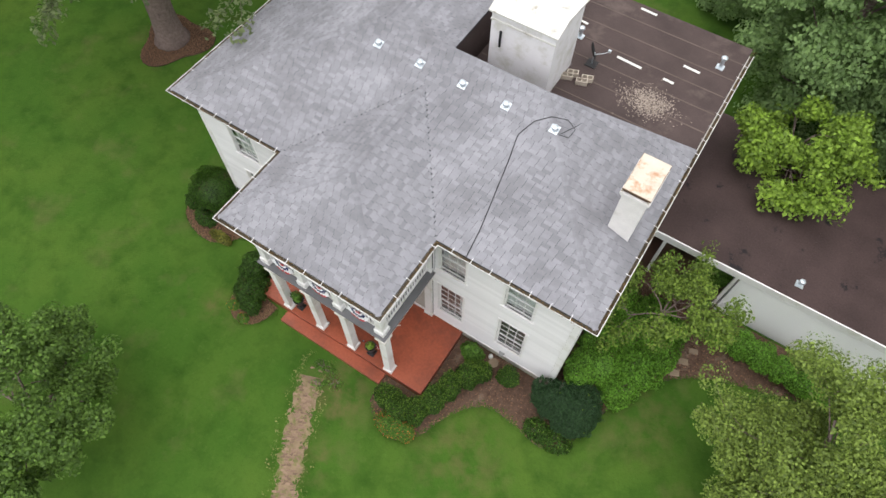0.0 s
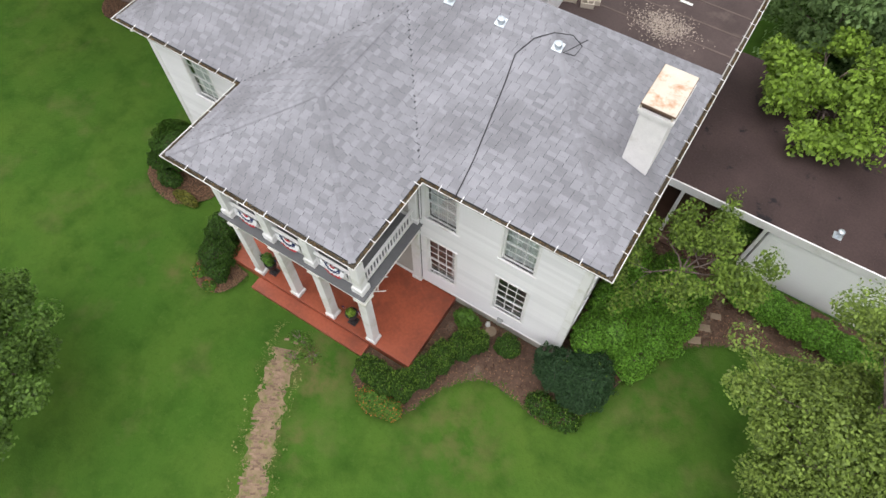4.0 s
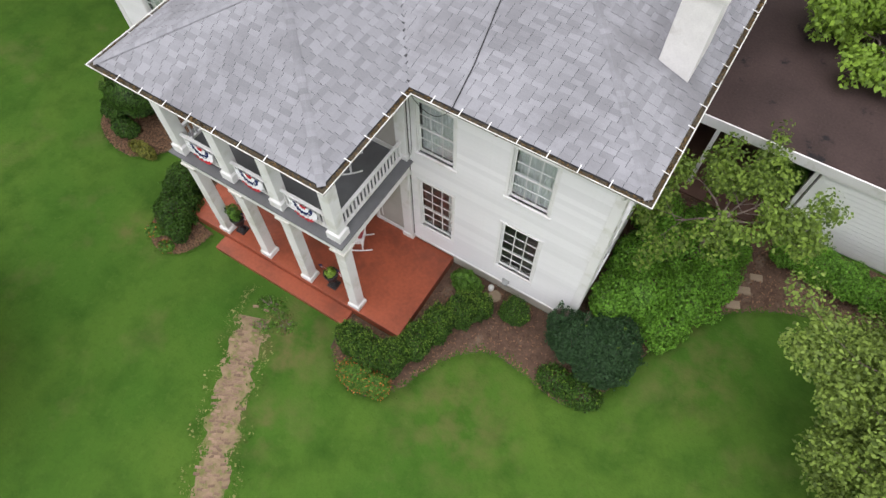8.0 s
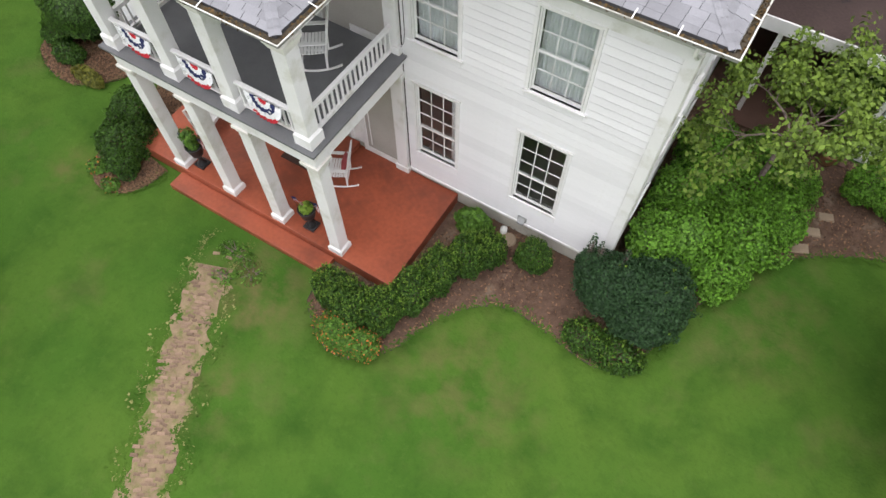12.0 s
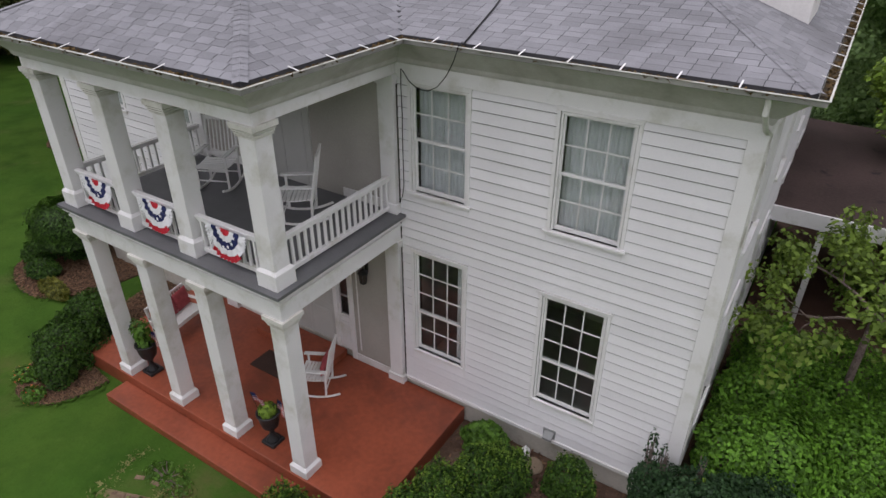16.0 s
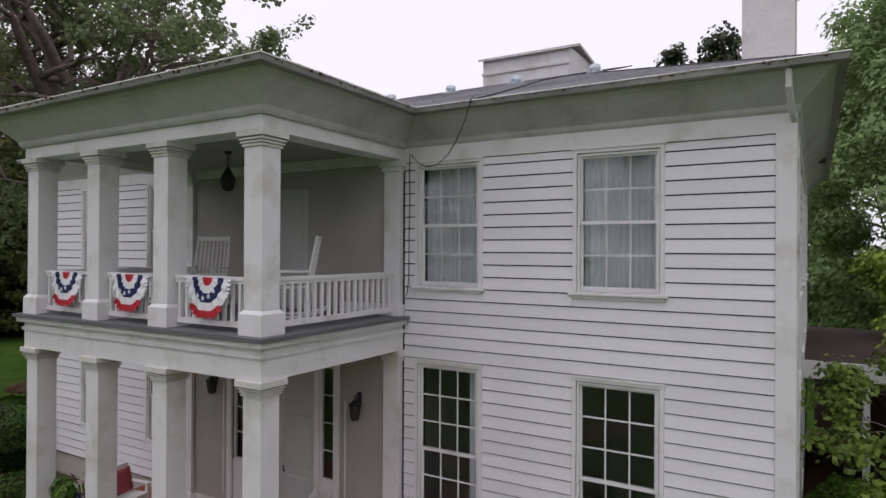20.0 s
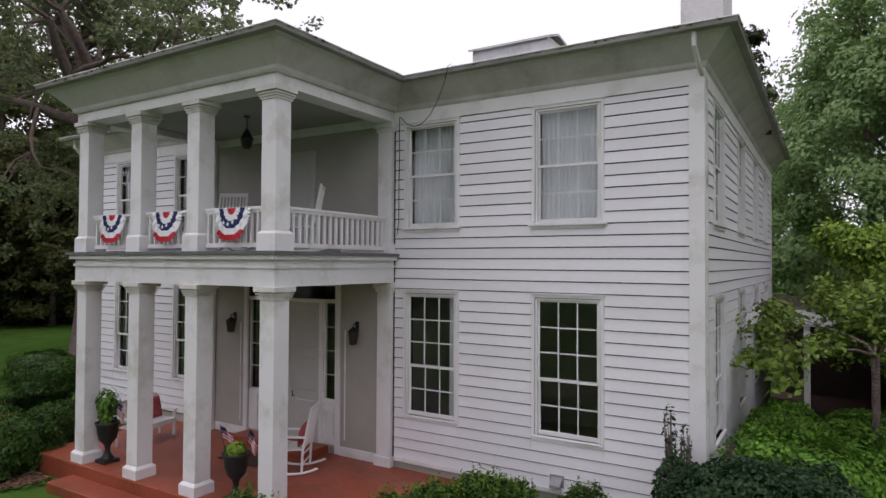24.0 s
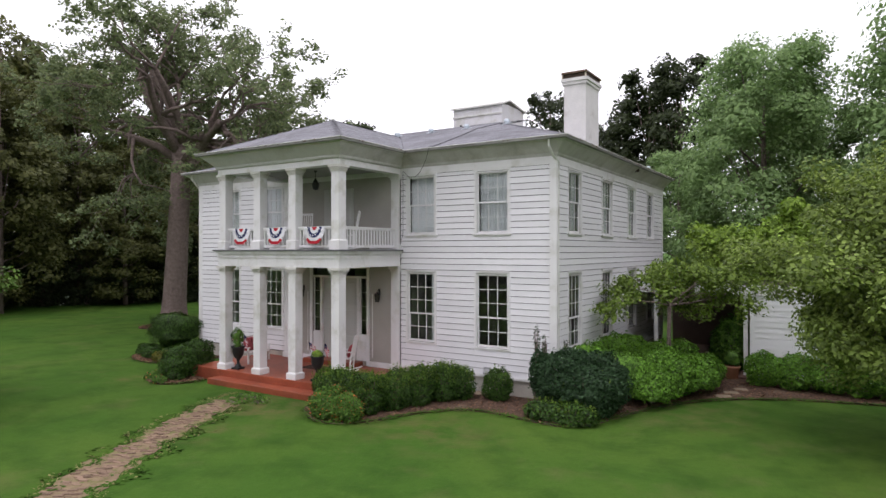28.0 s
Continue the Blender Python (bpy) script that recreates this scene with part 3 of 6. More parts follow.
put("leaf_litter", run(Build(), LIT, PLAN), DEBRIS, house, "brown leaf litter lying in the gutter")


def straps():
    """Gutter hangers across the rim."""
    for (ax, ay), (cx, cy) in zip(PLAN, PLAN[1:]):
        a, c = Vector((ax, ay)), Vector((cx, cy))
        d = (c - a).normalized()
        o = Vector((d.y, -d.x))
        n = int((c - a).length / 0.75)
        for i in range(n):
            p = a + d * (0.4 + 0.75 * i)
            q = [p + o * 0.39 - d * 0.011, p + o * 0.61 - d * 0.011, p + o * 0.61 + d * 0.011, p + o * 0.39 + d * 0.011]
            put("gutter_strap", Build().poly([(v.x, v.y, z) for v, z in zip(q, (8.412, 8.37, 8.37, 8.412))], 0.006), TRIM, house)


straps()


DEAD_LEAF = leaf_material("dead_leaf", (0.115, 0.080, 0.042), 0.6, 0.9)


def litter():
    """Dead leaves heaped in the gutter and hanging over its rim."""
    rng = np.random.default_rng(19)
    pts = []
    for (ax, ay), (cx, cy) in zip(PLAN, PLAN[1:]):
        a, c = np.array((ax, ay)), np.array((cx, cy))
        n = np.linalg.norm(c - a)
        d = (c - a) / n
        k = int(n * 90)
        t, o = rng.uniform(-0.4, n + 0.4, k), rng.uniform(0.48, 0.602, k)
        heap = 0.5 + 0.5 * np.sin(t * 1.7 + ax) * np.sin(t * 0.63 + ay)
        p = a + t[:, None] * d + o[:, None] * np.array((d[1], -d[0]))
        z = 8.325 + 0.05 * heap * rng.random(k)
        pts.append(np.column_stack([p, z])[rng.random(k) < 0.35 + 0.65 * heap])
    put("dead_leaves", leaf_mesh("dead_leaves", np.concatenate(pts), 0.05, DEAD_LEAF, up=0.6, seed=20), DEAD_LEAF, house, "brown dead leaves in the gutter", kind="stuff")


litter()


# ---- porch: floors, beams, columns, rails ----
put("porch_floor", Build().box(-13.36, -3.42, -0.1, -4.40, -0.002, FLOOR), BRICK_RED, label="brick-red painted concrete porch floor", category="porch floor", kind="structure", bevel=0.02)
put("porch_step", Build().box(-11.76, -3.97, -0.1, -6.24, -3.424, 0.19), BRICK_RED, label="long brick-red painted porch step", category="step", kind="structure", bevel=0.02)
put("door_step", Build().box(-10.3, -0.62, FLOOR + 0.002, -7.75, -0.03, FLOOR + 0.17), BRICK_RED, label="brick-red painted doorstep before the entrance", category="step", kind="structure", bevel=0.01)

beam = Build()
OV = 0.09
beam.box(BX0 - OV, BY - OV, 4.70, BX1 + OV, -0.04, DECK - 0.06)
put("deck_edge", beam, TRIM, house, "white upper porch floor edge")
put("deck_floor", Build().box(BX0 - OV - 0.05, BY - OV - 0.05, DECK - 0.058, BX1 + OV + 0.05, -0.04, DECK), DECK_GREY, house, "grey painted upper porch floor")
for z0, z1, name in ((4.24, 4.70, "lower_beam"), (7.60, 7.87, "upper_beam")):
    b = Build().box(BX0, BY, z0, BX1, BY + 2 * BEAM, z1)
    if name == "lower_beam":
        b.box(BX0 - 0.03, BY - 0.03, 4.55, BX1 + 0.03, BY + 0.1, 4.60)
    put(name, b, TRIM, house, "white boxed porch beam")
    for x in (BX0, BX1 - 2 * BEAM):
        b = Build().box(x, BY + 2 * BEAM, z0, x + 2 * BEAM, -0.04, z1)
        if name == "lower_beam":
            b.box(x - 0.03, BY + 0.102, 4.55, x + 2 * BEAM + 0.03, -0.04, 4.60)
        put(name, b, TRIM, house, "white boxed porch beam")
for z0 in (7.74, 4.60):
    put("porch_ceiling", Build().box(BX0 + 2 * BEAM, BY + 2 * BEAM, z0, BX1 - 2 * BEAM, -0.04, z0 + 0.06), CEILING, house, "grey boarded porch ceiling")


GRIMY_TRIM = material("grimy_capital_paint", (0.66, 0.645, 0.60), 0.6, 0.15, 2.5, 40, 0.15, stain=(0.36, 0.34, 0.27), stain_scale=3.0, stain_size=0.52)


def column(x, y, z0, z1, plinth):
    s, c = 0.17, 0.235
    shaft = put("column", Build().box(x - s, y - s, z0 + plinth, x + s, y + s, z1 - 0.2), TRIM, house, "square white wooden porch column", bevel=0.008)
    base = Build().box(x - 0.22, y - 0.22, z0, x + 0.22, y + 0.22, z0 + plinth - 0.05).box(x - 0.22, y - 0.22, z0 + plinth - 0.05, x + 0.22, y + 0.22, z0 + plinth, 0.045)
    put("base", base, TRIM, shaft, bevel=0.006)
    cap = Build()
    cap.box(x - 0.18, y - 0.18, z1 - 0.2, x + 0.18, y + 0.18, z1 - 0.02)
    for h0, h1, e in ((0.215, 0.19, 0.195), (0.172, 0.147, 0.21), (0.13, 0.105, 0.225), (0.085, 0.0, 0.25)):
        cap.box(x - e, y - e, z1 - h0, x + e, y + e, z1 - h1)
    put("capital", cap, GRIMY_TRIM, shaft, "moulded capital with dirty grooves", bevel=0.004)


for x in COLUMNS:
    column(x, PY, FLOOR, 4.24, 0.24)
    column(x, PY, DECK, 7.60, 0.34)
for x in (COLUMNS[0], COLUMNS[3]):
    for z0, z1 in ((FLOOR, 4.24), (DECK, 7.60)):
        p = put("pilaster", Build().box(x - 0.17, -0.12, z0, x + 0.17, 0.0, z1 - 0.2), TRIM, house, "white wooden pilaster against the wall", bevel=0.006)
        put("base", Build().box(x - 0.21, -0.16, z0, x + 0.21, 0.0, z0 + 0.2), TRIM, p, bevel=0.006)
        put("capital", Build().box(x - 0.2, -0.15, z1 - 0.2, x + 0.2, 0.0, z1 - 0.12).box(x - 0.24, -0.19, z1 - 0.12, x + 0.24, 0.0, z1), TRIM, p, bevel=0.006)

baluster_mesh = Build().box(-0.022, -0.022, 0.0, 0.022, 0.022, 0.60).mesh("baluster", TRIM)


def railing(ax, ay, bx, by, group=""):
    d = Vector((bx - ax, by - ay, 0))
    n = d.length
    m = Matrix.Translation((ax, ay, DECK)) @ d.to_track_quat("X", "Z").to_matrix().to_4x4()
    top = put("railing", Build().box(0, -0.05, 0.72, n, 0.05, 0.775).box(0, -0.03, 0.67, n, 0.03, 0.72), TRIM, house, "white wooden porch railing", m=m, bevel=0.006)
    put("bottom_rail", Build().box(0, -0.035, 0.07, n, 0.035, 0.15), TRIM, top)
    k = int(n / 0.155)
    for i in range(k):
        ob = new("baluster", baluster_mesh)
        ob.parent = top
        ob.matrix_local = pose((i + 0.5) * n / k, 0, 0.1)


for a, c in zip(COLUMNS, COLUMNS[1:]):
    railing(a + 0.17, PY, c - 0.17, PY)
railing(COLUMNS[3], PY + 0.17, COLUMNS[3], -0.12)
railing(COLUMNS[0], PY + 0.17, COLUMNS[0], -0.12)


# ---- roofs ----
E_ = 0.46
RX0, RX1, RYF = X0 - E_, X1 + E_, Y0 - E_
RIDGE_Z = EAVE + PITCH * (RIDGE_Y - RYF)
run_ = RIDGE_Y - RYF
APEX_R, APEX_L = (-4.9, RIDGE_Y, RIDGE_Z), (RX0 + run_, RIDGE_Y, RIDGE_Z)
REAR_X = -8.85                                   # right edge of the rear roof
BACK_R = (RX1, 8.0, EAVE)
QX0, QX1, QY = BX0 - E_, BX1 + E_, BY - E_
half = (QX1 - QX0) / 2
PEAK_Z = EAVE + PORCH_PITCH * half
PCX = (QX0 + QX1) / 2
PEAK_F, PEAK_B = (PCX, QY + half, PEAK_Z), (PCX, RYF + (PEAK_Z - EAVE) / PITCH, PEAK_Z)
VAL_L, VAL_R = (QX0, RYF, EAVE), (QX1, RYF, EAVE)
ROOF_PLANES = [
    ("front", [(RX0, RYF, EAVE), VAL_L, PEAK_B, VAL_R, (RX1, RYF, EAVE), APEX_R, APEX_L]),
    ("right", [(RX1, RYF, EAVE), BACK_R, APEX_R]),
    ("left", [(RX0, Y1 + 0.4, EAVE), (RX0, RYF, EAVE), APEX_L, (APEX_L[0], Y1 + 0.4, RIDGE_Z)]),
    ("porch_front", [(QX0, QY, EAVE), (QX1, QY, EAVE), PEAK_F]),
    ("porch_right", [(QX1, QY, EAVE), VAL_R, PEAK_B, PEAK_F]),
    ("porch_left", [VAL_L, (QX0, QY, EAVE), PEAK_F, PEAK_B]),
    ("rear_left", [APEX_L, (REAR_X, RIDGE_Y, RIDGE_Z - 0.16), (REAR_X, Y1 + 0.4, RIDGE_Z - 0.16), (APEX_L[0], Y1 + 0.4, RIDGE_Z)]),
]
ROOFS = {}
for name, pts in ROOF_PLANES:
    ROOFS[name] = put("roof", Build().poly(pts, 0.09), ROOF_DECK, house, "hipped grey asphalt shingle roof")
FLAT = 8.345
put("gable_back", Build().box(REAR_X, RIDGE_Y + 0.02, 8.0, APEX_R[0], RIDGE_Y + 0.10, RIDGE_Z - 0.1).poly([(APEX_R[0], RIDGE_Y + 0.05, 8.1), (RX1, 8.0, 8.1), (RX1, 8.0, EAVE), APEX_R], 0.0), MEMBRANE, house)
put("rear_wall", Build().box(REAR_X - 0.12, RIDGE_Y + 0.12, 8.0, REAR_X - 0.02, Y1 + 0.38, RIDGE_Z - 0.27), MEMBRANE, house, "membrane-clad wall between the two roofs")
put("flat_roof", Build().box(REAR_X - 0.01, RIDGE_Y + 0.11, 8.30, RX1 - 0.03, Y1 + 0.4, FLAT), MEMBRANE, house, "flat brown membrane roof with paler streaks")

# chimney on the side slope, painted white
ch = Build()
ch.box(-0.82, 2.92, 7.9, 0.0, 4.32, 10.77).box(-0.87, 2.87, 10.77, 0.05, 4.37, 10.88).box(-0.91, 2.83, 10.88, 0.09, 4.41, 11)
chimney = put("chimney", ch, CHIM, house, "white painted brick chimney", bevel=0.01)
put("chimney_cap", Build().box(-0.87, 2.83, 11.17, 0.06, 4.41, 11.23), RUST, chimney, "rust-streaked metal chimney cap")
for x in (-0.89, -0.02):
    for y in (2.86, 4.33):
        put("cap_leg", Build().box(x, y, 11, x + 0.05, y + 0.05, 11.165), RUST, chimney)
# solid dark box added to darken the gap below the cap
put("cap_gap_fill", Build().box(-0.84, 2.90, 11, 0.02, 4.34, 11.16), material("dark_gap_filler", (0.075, 0.05, 0.038), 0.7, 0.3), chimney, "added dark box that darkens the gap under the cap")
put("cap_rim", Build().box(-0.885, 2.815, 11.165, 0.075, 4.425, 11.216), material("dark_cap_rim", (0.14, 0.085, 0.055), 0.6, 0.3), chimney, "dark folded cap rim")

# white box over the rear stair, with its own flat lid
put("roof_dormer", Build().box(-8.05, 7.1, 8.0, -5.45, 9.4, 11.58), WHITE, house, "white boarded rooftop stair box")
put("dormer_lid", Build().poly([(-8.15, 6.98, 11.56), (-5.35, 6.98, 11.56), (-5.35, 7.75, 11.82), (-8.15, 7.75, 11.82)], 0.07).poly([(-8.15, 7.75, 11.82), (-5.35, 7.75, 11.82), (-5.35, 9.5, 11.56), (-8.15, 9.5, 11.56)], 0.07), GUTTER, house, "low-pitched white metal lid of the roof box")
put("dormer_band", Build().box(-8.08, 7.06, 11.1, -5.42, 7.1, 11.16), GUTTER, house)
put("dormer_pipe", Build().tube([(-7.6, 7.04, 10.05), (-7.6, 7.04, 10.75)], 0.05, 8), BLACK, house, "short black pipe against the roof box")

# ---- the low wing ----
CARPORT_FLOOR = material("dull_red_brown_floor", (0.115, 0.062, 0.047), 0.8, 0.3, 1.2, 20, 0.2, stain=(0.07, 0.05, 0.04), stain_scale=0.9)
WING_BRICK = material("dark_red_brown_carport_wall", (0.16, 0.115, 0.105), 0.85, 0.25, 1.5, 30, 0.3)
wing = root("carport", "low flat-roofed wing with open carport", "carport")
put("roof", Build().box(0.07, 7.532, 3.30, 14.0, 15.5, 3.50), WING_MEMBRANE, wing, "flat dark brown membrane roof")
put("fascia", Build().box(0.07, 7.47, 3.12, 14.0, 7.53, 3.52), TRIM, wing, "white painted fascia")
wing_wall = put("wall", Build().box(4.75, 7.54, 0.0, 14.0, 7.8, 3.2), WING_WHITE, wing)
put("wall", Build().box(4.75, 7.8, 0.0, 4.95, 15.3, 3.2), WING_BRICK, wing, "dark red-brown carport wall")
put("wall", Build().box(0.3, 15.1, 0.0, 4.75, 15.3, 3.2), WING_BRICK, wing, "dark red-brown carport wall")
for x in (1.3, 4.6):
    put("post", Build().box(x - 0.07, 7.55, 0.1, x + 0.07, 7.69, 3.2), TRIM, wing)
put("carport_floor", Build().box(0.1, 7.0, -0.1, 4.75, 15.0, 0.1), CARPORT_FLOOR, label="dull red-brown carport floor", category="floor", kind="structure")
wing_board = bpy.data.meshes.new("clapboard")
wing_board.from_pydata(bv, [], [tuple(p.vertices) for p in board.polygons])
wing_board.materials.append(WING_WHITE)
for r in range(15):
    ob = new("clapboard", wing_board)
    ob.parent = wing_wall
    ob.matrix_local = Matrix.Translation((4.9, 7.54, 0.1 + r * BOARD)) @ WALL_FRAMES["front"].to_3x3().to_4x4() @ Matrix.Diagonal((9.0, 1, 0.8, 1))
SEAM = material("weathered_membrane_seam", (0.105, 0.080, 0.070), 0.8, 0.35, 1.5, 20, 0.2, shine=0.2)
for k in range(9):
    put("membrane_seam", Build().box(1.2 + 1.4 * k, 7.6, 3.501, 1.26 + 1.4 * k, 15.4, 3.507), WING_MEMBRANE, wing)


# ---- entrance ----
DOOR_PAINT = material("grey_white_door_paint", (0.50, 0.50, 0.48), 0.5, 0.08, 2.0, 40, 0.08)
DARK_IRON = material("black_cast_iron", (0.02, 0.02, 0.022), 0.5, 0.3, 8.0, 60, 0.2)
CUSHION = material("red_patterned_cushion", (0.38, 0.075, 0.085), 0.9, 0.35, 9.0, 50, 0.3)
RED = material("red_flag_cloth", (0.50, 0.025, 0.04), 0.8, 0.12, 6, 60, 0.1)
WHITE_CLOTH = material("white_flag_cloth", (0.78, 0.78, 0.80), 0.8, 0.06, 6, 60, 0.1)
BLUE = material("navy_flag_cloth", (0.018, 0.025, 0.10), 0.8, 0.15, 6, 60, 0.1)
TERRACOTTA = material("terracotta", (0.42, 0.20, 0.12), 0.9, 0.2, 5, 40, 0.2)
STONE = material("tan_stepping_stone", (0.25, 0.19, 0.135), 0.95, 0.2, 5, 40, 0.4)
CHAIR = material("white_chair_paint", (0.78, 0.78, 0.77), 0.45, 0.04, 4, 50, 0.05)
GRAVEL = material("pale_roof_gravel", (0.30, 0.25, 0.21), 0.95, 0.4, 12, 60, 0.4)
FRONT_M = WALL_FRAMES["front"]

u0, v0, u1, v1 = DOORWAY
cu = (u0 + u1) / 2
b = Build()
b.box(u0 - 0.13, FLOOR + 0.02, 0.02, u0, v1 + 0.16, 0.07).box(u1, FLOOR + 0.02, 0.02, u1 + 0.13, v1 + 0.16, 0.07).box(u0, v1, 0.02, u1, v1 + 0.16, 0.07)
b.box(u0, 3.74, -0.12, u1, 3.82, 0.03)
for x in (u0 + 0.45, u1 - 0.45):
    b.box(x - 0.06, v0, -0.12, x + 0.06, 3.74, 0.03)
entrance = put("door_frame", b, TRIM, house, "white panelled entrance surround", m=FRONT_M, bevel=0.006)
for a, c in ((u0, u0 + 0.39), (u1 - 0.39, u1)):
    put("side_panel", Build().box(a, v0, -0.1, c, 1.55, 0.0).box(a + 0.07, v0 + 0.15, 0.0, c - 0.07, 1.42, 0.015), TRIM, entrance)
    g = Build().box(a, 1.55, -0.08, a + 0.045, 3.74, -0.02).box(c - 0.045, 1.55, -0.08, c, 3.74, -0.02).box(a + 0.045, 1.55, -0.08, c - 0.045, 1.6, -0.02)
    for k in range(1, 4):
        g.box(a + 0.045, 1.6 + k * 0.53, -0.075, c - 0.045, 1.62 + k * 0.53, -0.03)
    put("sidelight", g, TRIM, entrance, "narrow glazed sidelight")
    for k in range(4):
        o = put("pane", pane_mesh(c - a - 0.09, 0.51), GLASS, entrance, m=pose(a + 0.045, 1.615 + k * 0.53, -0.055))
        o.visible_shadow = False
for k in range(4):
    w = (u1 - u0) / 4
    o = put("pane", pane_mesh(w - 0.03, 0.29), GLASS, entrance, m=pose(u0 + k * w + 0.015, 3.825, -0.055))
    o.visible_shadow = False
leafs = [(u0 + 0.51, cu - 0.004), (cu + 0.004, u1 - 0.51)]
for a, c in leafs:
    b = Build().box(a, v0 + 0.005, -0.1, c, 3.735, -0.055)
    for z0, z1 in ((v0 + 0.2, 1.5), (1.7, 2.5), (2.7, 3.6)):
        b.box(a + 0.12, z0, -0.055, c - 0.12, z1, -0.035, 0.03)
    d = put("door", b, DOOR_PAINT, house, "tall grey-white panelled front door, closed", m=FRONT_M, bevel=0.004)
    if a > cu:
        put("handle", Build().tube([(a + 0.06, 1.55, -0.055), (a + 0.06, 1.55, 0.0), (a + 0.06, 1.68, 0.01)], 0.014, 8), DARK_IRON, d, "black iron door handle")
b = Build().box(cu - 0.75, DECK + 0.01, 0.026, cu + 0.75, 7.2, 0.07).box(cu - 0.6, DECK + 0.06, 0.07, cu - 0.02, 7.05, 0.085).box(cu + 0.02, DECK + 0.06, 0.07, cu + 0.6, 7.05, 0.085)
put("upper_door", b, DOOR_PAINT, house, "grey-white upper porch door, closed", m=FRONT_M, bevel=0.005)
for z in (FLOOR, DECK):
    for a, c in ((PIL[0] + 0.3, u0 - 0.13), (u1 + 0.13, PIL[1] - 0.3)):
        put("baseboard", Build().box(a, z + 0.004, 0.026, c, z + 0.2, 0.05), TRIM, house, m=FRONT_M)
        for e in (a + 0.12, c - 0.15) if z == FLOOR else ():
            put("panel_moulding", Build().box(e, z + 0.35, 0.026, e + 0.03, z + 2.75, 0.04), TRIM, house, m=FRONT_M)


def wall_lantern(x, z):
    t = root("wall_lantern", "dark metal lantern hung on the porch wall", "wall lantern", "porch lanterns", m=pose(x, -0.03, z) @ Matrix.Scale(0.86, 4))
    put("bracket", Build().tube([(0, 0, 0.30), (0, -0.08, 0.36), (0, -0.16, 0.34), (0, -0.16, 0.26)], 0.012, 6).box(-0.05, -0.02, 0.16, 0.05, 0.0, 0.40), DARK_IRON, t)
    put("roof", Build().lathe([(0.02, 0.27), (0.06, 0.24), (0.15, 0.17), (0.15, 0.15)], 0, -0.16, 6), DARK_IRON, t)
    b = Build()
    for q in range(6):
        a = q * math.pi / 3
        b.tube([(0.12 * math.cos(a), -0.16 + 0.12 * math.sin(a), 0.15), (0.085 * math.cos(a), -0.16 + 0.085 * math.sin(a), -0.14)], 0.011, 5)
    put("cage", b.lathe([(0.09, -0.16), (0.09, -0.13)], 0, -0.16, 6), DARK_IRON, t)
    put("glass", Build().lathe([(0.11, 0.145), (0.078, -0.125)], 0, -0.16, 6), material("smoky_lantern_glass", (0.06, 0.055, 0.05), 0.2, 0.1), t)


wall_lantern(-10.83, 3.06)
wall_lantern(-6.95, 3.03)

lamp = root("porch_lantern", "dark lantern hanging from the upper porch ceiling", "lantern", m=pose(-8.7, -1.6, 0))
put("chain", Build().tube([(0, 0, 7.74), (0, 0, 7.42)], 0.012, 6), DARK_IRON, lamp)
put("canopy", Build().lathe([(0.07, 7.742), (0.05, 7.70)]), DARK_IRON, lamp)
put("shade", Build().lathe([(0.025, 7.46), (0.06, 7.40), (0.13, 7.27), (0.135, 7.25), (0.10, 7.08), (0.05, 7.04)], n=8), DARK_IRON, lamp)


# ---- rocking chairs ----
def rocking_chair(m):
    t = root("rocking_chair", "white painted slatted wooden rocking chair", "chair", "porch rocking chairs", m=m)
    for x in (-0.27, 0.27):
        put("rocker", Build().tube([(x, -0.48 + 0.96 * k / 8, 0.022 + 0.11 * (k / 4 - 1) ** 2) for k in range(9)], 0.022, 6), CHAIR, t)
        put("front_leg", Build().tube([(x, 0.24, 0.04), (x, 0.24, 0.64)], 0.022, 7), CHAIR, t)
        put("back_post", Build().tube([(x, -0.2, 0.045), (x, -0.22, 0.42), (x * 0.97, -0.36, 1.16)], (0.022, 0.024, 0.02), 7), CHAIR, t)
        put("arm", Build().box(x - 0.045, -0.28, 0.64, x + 0.045, 0.32, 0.665), CHAIR, t, bevel=0.01)
    for y, z in ((0.24, 0.2), (0.24, 0.38), (-0.21, 0.2), (-0.22, 0.36)):
        put("stretcher", Build().tube([(-0.27, y, z), (0.27, y, z)], 0.013, 6), CHAIR, t)
    for k in range(8):
        y = -0.2 + k * 0.064
        put("seat_slat", Build().box(-0.28, y, 0.415 + 0.02 * abs(k - 3.5) / 3.5, 0.28, y + 0.052, 0.433 + 0.02 * abs(k - 3.5) / 3.5), CHAIR, t)
    for z, y in ((0.52, -0.245), (1.12, -0.352)):
        put("back_rail", Build().box(-0.26, y - 0.015, z - 0.035, 0.26, y + 0.015, z + 0.035), CHAIR, t, bevel=0.006)
    for k in range(7):
        x = -0.2 + k * 0.4 / 6
        put("back_slat", Build().tube([(x, -0.245, 0.52), (x, -0.30, 0.82), (x, -0.352, 1.12)], 0.013, 5), CHAIR, t)
    return t


CHAIR_M = pose(-7.52, -1.30, FLOOR, 0, 0, 118) @ Matrix.Scale(1.16, 4)
chair = rocking_chair(CHAIR_M)
copy_thing(chair, pose(-7.45, -1.25, DECK, 0, 0, 126) @ Matrix.Scale(1.04, 4))
copy_thing(chair, pose(-9.95, -1.1, DECK, 0, 0, 205) @ Matrix.Scale(1.06, 4))


